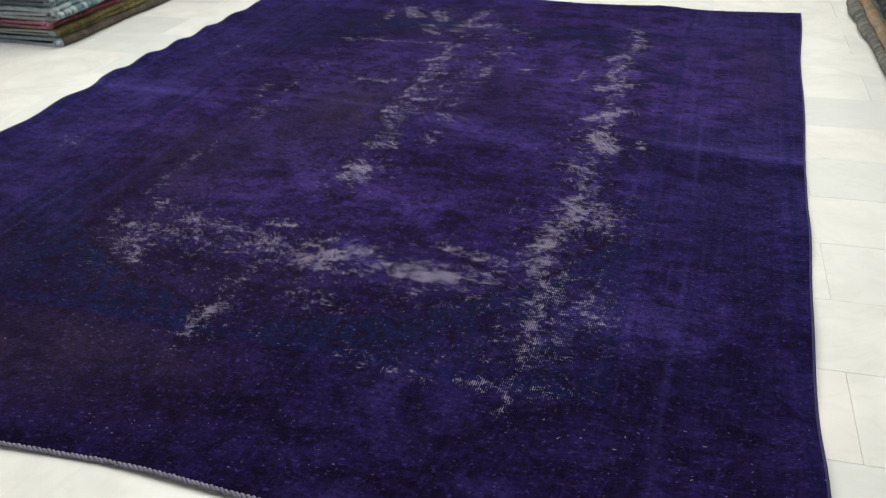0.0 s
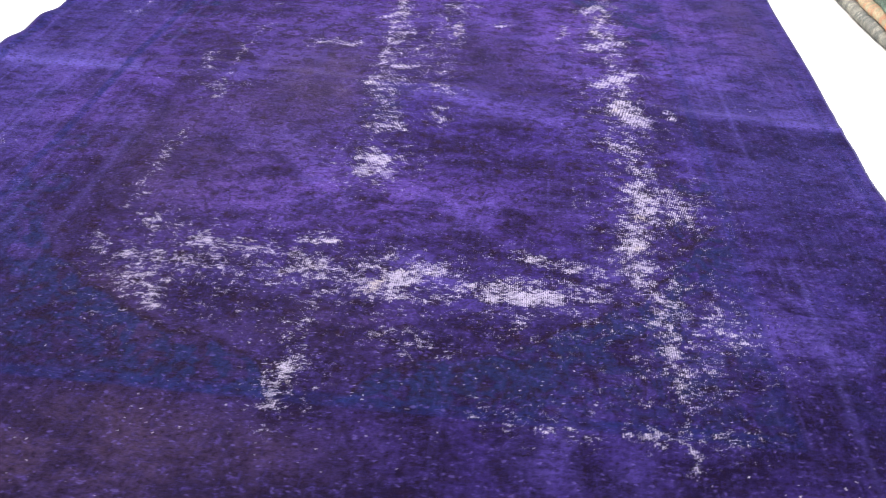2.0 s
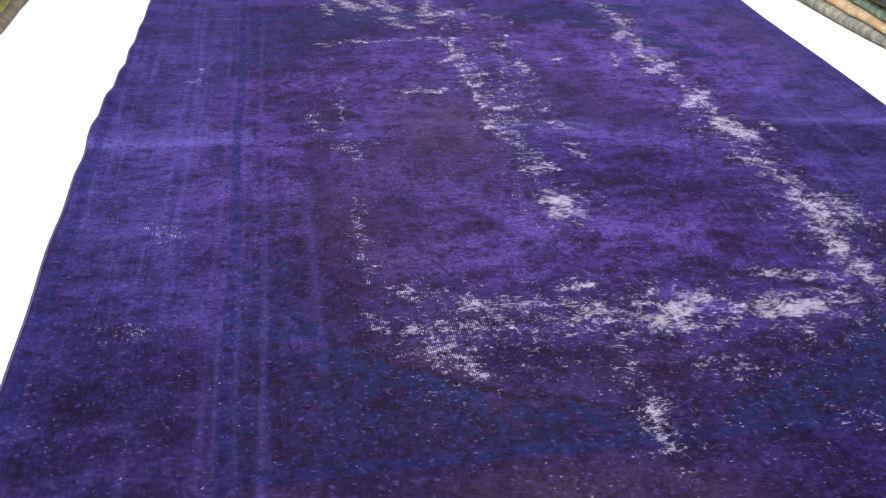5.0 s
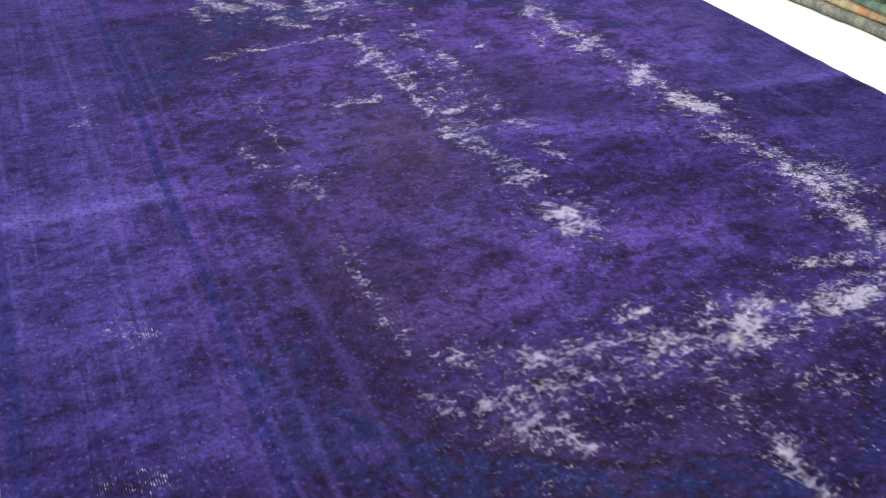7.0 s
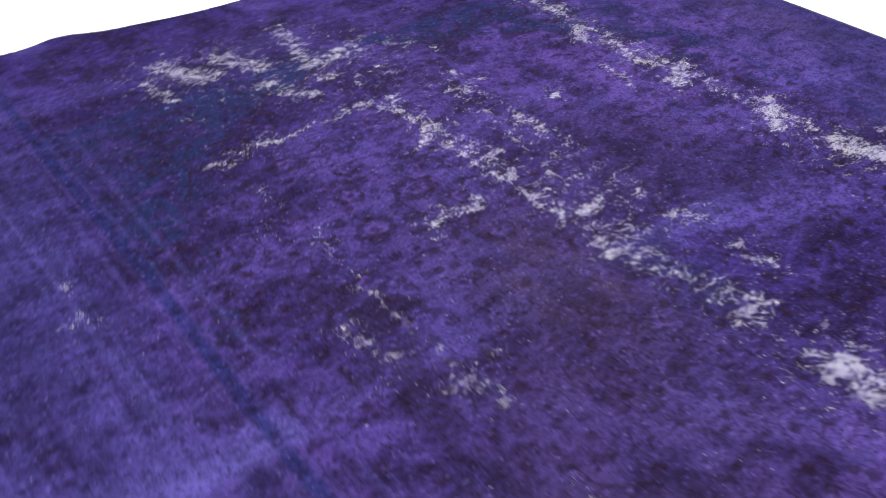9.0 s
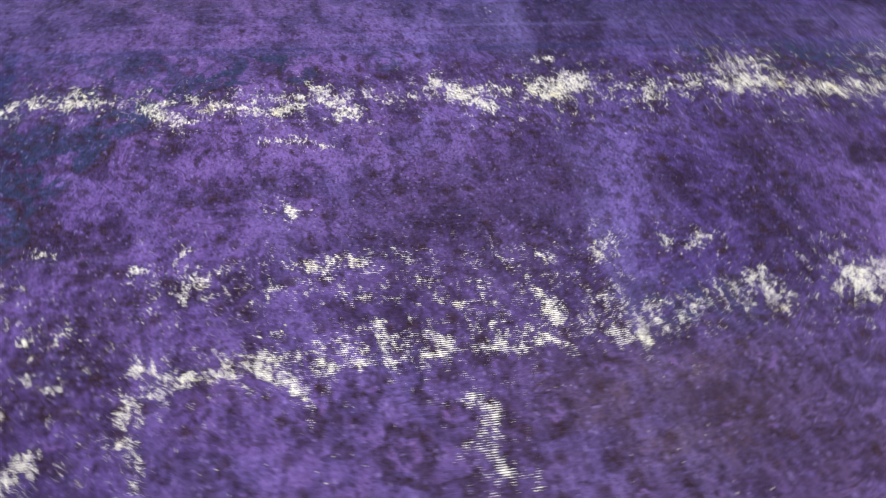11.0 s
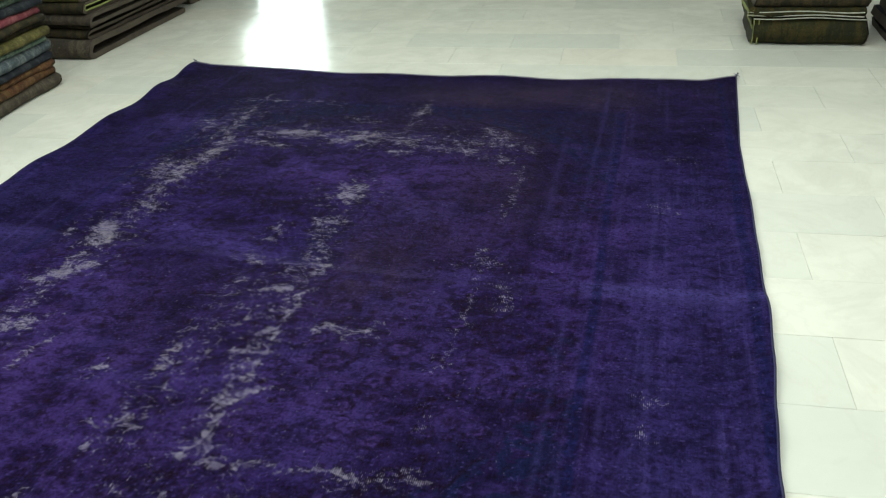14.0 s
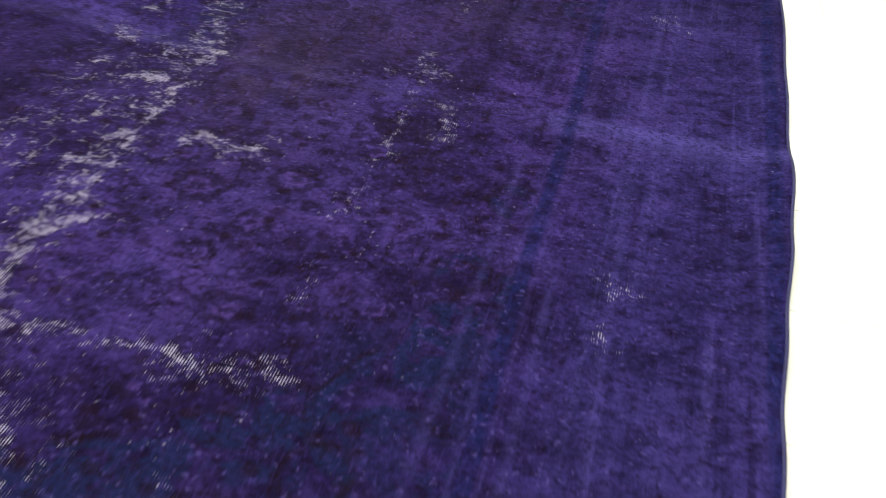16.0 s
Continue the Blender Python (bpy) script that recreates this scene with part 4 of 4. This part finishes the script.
            mesh_object("edge_binding", *tube(post, 0.0035, 5), binding, root, "lime green edge cord", smooth=True)
    if binding:
        for j in (0, segs):
            pts = [Vector(verts[j * m + i]) + Vector((0, -0.004 if j == 0 else 0.004, 0.003)) for i in range(0, h)]
            mesh_object("edge_binding", *tube(pts, min(0.006, cloth * 0.3), 5), binding, root, "pale whipped edge cord", smooth=True)
    return root


CLOTH = {
    "grey": textile_material("faded_grey_wool", (0.115, 0.112, 0.10), (0.19, 0.18, 0.15), (0.055, 0.062, 0.062), 14.0),
    "greyblue": textile_material("grey_blue_wool", (0.085, 0.105, 0.12), (0.19, 0.21, 0.22), (0.045, 0.055, 0.068)),
    "cream": textile_material("cream_and_peach_wool", (0.30, 0.25, 0.16), (0.33, 0.12, 0.07), (0.15, 0.14, 0.095), 13.0),
    "teal": textile_material("sea_green_wool", (0.085, 0.125, 0.10), (0.04, 0.062, 0.053), (0.16, 0.19, 0.145), 13.0),
    "olive": textile_material("olive_wool", (0.105, 0.092, 0.030), (0.15, 0.135, 0.055), (0.045, 0.042, 0.024)),
    "navy": textile_material("navy_wool", (0.017, 0.020, 0.029), (0.05, 0.054, 0.062), (0.010, 0.011, 0.015)),
    "rose": textile_material("rose_wool", (0.22, 0.055, 0.075), (0.27, 0.10, 0.11), (0.11, 0.032, 0.042)),
    "rust": textile_material("rust_wool", (0.105, 0.045, 0.022), (0.14, 0.085, 0.040), (0.032, 0.022, 0.016)),
    "brown": textile_material("dark_brown_wool", (0.030, 0.025, 0.016), (0.058, 0.044, 0.022), (0.016, 0.015, 0.012)),
    "taupe": textile_material("taupe_wool", (0.066, 0.054, 0.043), (0.10, 0.082, 0.062), (0.036, 0.031, 0.027)),
    "moss": textile_material("dark_moss_wool", (0.026, 0.027, 0.011), (0.052, 0.040, 0.014), (0.014, 0.015, 0.009)),
    "silver": textile_material("silver_teal_wool", (0.12, 0.18, 0.19), (0.36, 0.40, 0.39), (0.03, 0.06, 0.075)),
}
BACKING = {
    "pale": plain_material("pale_grey_blue_backing", (0.27, 0.32, 0.37), 0.9, 14, 0.35, 0.003),
    "pink": plain_material("pink_backing", (0.42, 0.19, 0.26), 0.9, 14, 0.4, 0.003),
    "ash": plain_material("ash_grey_backing", (0.20, 0.23, 0.245), 0.9, 14, 0.4, 0.003),
    "moss": plain_material("moss_backing", (0.022, 0.022, 0.012), 0.9, 14, 0.4, 0.003),
    "umber": plain_material("umber_backing", (0.075, 0.058, 0.045), 0.9, 14, 0.4, 0.003),
}
WORDS = {"grey": "faded grey", "greyblue": "pale grey-blue", "cream": "cream and peach floral", "teal": "sea green", "olive": "olive green",
         "navy": "dark navy", "rose": "faded rose pink", "rust": "rust brown", "brown": "dark brown", "taupe": "taupe brown", "silver": "silvery teal", "moss": "dark moss green"}
PALE = plain_material("pale_cord", (0.42, 0.42, 0.36), 0.9, 40, 0.3)
LIME = plain_material("lime_cord", (0.24, 0.27, 0.08), 0.9, 40, 0.3)


def stack(x, y, turn, length, depth, rugs, seed, fill=0.84):
    """A pile of folded rugs, from the floor up. rugs: colour, height, layers, cord and, for some, the backing at the ends."""
    z, rnd = 0.0, random.Random(seed)
    for k, (colour, h, layers, cord, *rest) in enumerate(rugs):
        ob = folded_rug(length * rnd.uniform(0.94, 1.0), depth, h, layers, CLOTH[colour], seed * 50 + k, cord,
                        f"{WORDS[colour]} wool rug folded in a stack", BACKING[rest[0] if rest else "moss" if colour == "moss" else "ash" if colour in ("grey", "greyblue", "cream", "teal", "silver") else "umber"], fill, bool(rest))
        ob.matrix_world = Matrix.Translation((x, y, z)) @ pose(0, 0, 0, 0, 0, turn + rnd.uniform(-1.2, 1.2)) @ Matrix.Translation((rnd.uniform(-.035, .006) if k else 0, rnd.uniform(-.02, .02), 0))
        z += h + 0.0005


# long stacks on one side of the aisle, folds towards the purple rug
stack(3.405, 3.22, 182.5, 2.25, 0.75, [("grey", .056, 2, None), ("cream", .046, 2, None), ("teal", .046, 2, None), ("olive", .034, 2, None), ("navy", .045, 2, None),
                                     ("greyblue", .055, 2, None), ("taupe", .06, 2, None), ("rust", .06, 2, None), ("teal", .06, 2, None)], 1)
stack(3.58, 1.20, 183, 1.66, 0.75, [("taupe", .068, 2, None), ("rust", .045, 2, None), ("rust", .035, 2, None), ("navy", .035, 2, None), ("greyblue", .065, 2, None), ("teal", .03, 2, None),
                                    ("olive", .045, 2, None), ("brown", .035, 2, None), ("brown", .035, 2, None), ("rose", .042, 2, None), ("navy", .04, 2, None), ("teal", .045, 2, None),
                                    ("olive", .04, 2, None), ("greyblue", .06, 2, None)], 2)
# dark stack folded the other way: its layers open to the aisle
stack(4.10, -0.03, 90, 0.80, 1.24, [("taupe", .115, 2, None), ("brown", .085, 3, None), ("taupe", .07, 2, None), ("brown", .07, 2, LIME), ("olive", .10, 2, LIME), ("brown", .08, 2, None)], 3, 0.62)
# stack across the aisle
stack(-0.50, 3.53, 0, 1.88, 0.80, [("taupe", .042, 2, None, "pale"), ("olive", .024, 2, None, "ash"), ("olive", .024, 2, None, "ash"), ("rose", .056, 3, None, "pink"), ("silver", .056, 3, None, "ash"),
                                   ("silver", .060, 3, None, "pale"), ("greyblue", .07, 2, None), ("teal", .08, 2, None)], 4)
# dark stacks at the end of the aisle
stack(-0.40, -0.63, 90, 0.61, 0.55, [("moss", .155, 2, LIME), ("moss", .05, 2, LIME), ("brown", .08, 2, None), ("brown", .08, 2, None), ("taupe", .08, 2, None)], 5, 0.93)
stack(-1.10, -0.58, 90, 0.52, 0.55, [("navy", .12, 2, None), ("navy", .12, 2, None), ("brown", .10, 2, None), ("brown", .10, 2, None)], 6)
stack(4.16, -1.45, 90, 0.74, 1.24, [("brown", .09, 2, None), ("taupe", .10, 3, None), ("brown", .09, 2, None), ("rust", .07, 2, None), ("brown", .08, 2, None)], 7, 0.7)


# ---------------------------------------------------------------- marble floor, slab by slab
def build_floor():
    root = tagged(new("floor"), "pale polished marble floor laid in staggered rectangular slabs", "floor", kind="structure")
    box("mortar_bed", (X0 - .2, Y0 - .2, -0.12), (X1 + .2, Y1 + .2, -0.0025), GROUT, root)
    a, b, j = 0.63, 0.317, 0.0010

    def slab_geometry(w, d):
        e = 0.0006
        lo, hi = [(-w, -d), (w, -d), (w, d), (-w, d)], [(-w + e, -d + e), (w - e, -d + e), (w - e, d - e), (-w + e, d - e)]
        v = [(*p, -0.012) for p in lo] + [(*p, -e) for p in lo] + [(*p, 0.0) for p in hi]
        f = [(8, 9, 10, 11)] + [(r + k, r + (k + 1) % 4, r + 4 + (k + 1) % 4, r + 4 + k) for r in (0, 4) for k in range(4)]
        return v, f
    v, f = slab_geometry(a / 2 - j / 2, b / 2 - j / 2)
    me = bpy.data.meshes.new("marble_slab")
    me.from_pydata(v, [], f)
    me.materials.append(MARBLE)
    turn = Matrix.Rotation(math.atan(0.037), 4, "Z")
    rest_v, rest_f, rnd = [], [], random.Random(8)
    made = 0
    for r in range(-20, 32):
        for c in range(-10, 14):
            px, py = a * c - 0.04 + (a / 2) + (0 if r % 2 else a / 2), 0.11 + b * (r + 0.5)
            p = turn @ Vector((px, py, 0))
            if not (X0 < p.x < X1 and Y0 < p.y < Y1):
                continue
            seen = (-1.7 < p.x < 4.3 and -2.9 < p.y < 5.0) and not (0.4 < p.x < 2.6 and 0.3 < p.y < 3.8)
            m = Matrix.Translation((p.x, p.y, rnd.uniform(-0.0006, 0.0))) @ turn
            if seen and made < 300:
                ob = new("marble_slab", me)
                ob.parent = root
                ob.matrix_world = m
                made += 1
            else:
                o = len(rest_v)
                rest_v += [m @ Vector(q) for q in v]
                rest_f += [tuple(k + o for k in q) for q in f]
    tagged(mesh_object("marble_slabs", rest_v, rest_f, MARBLE, root), kind="stuff")


build_floor()
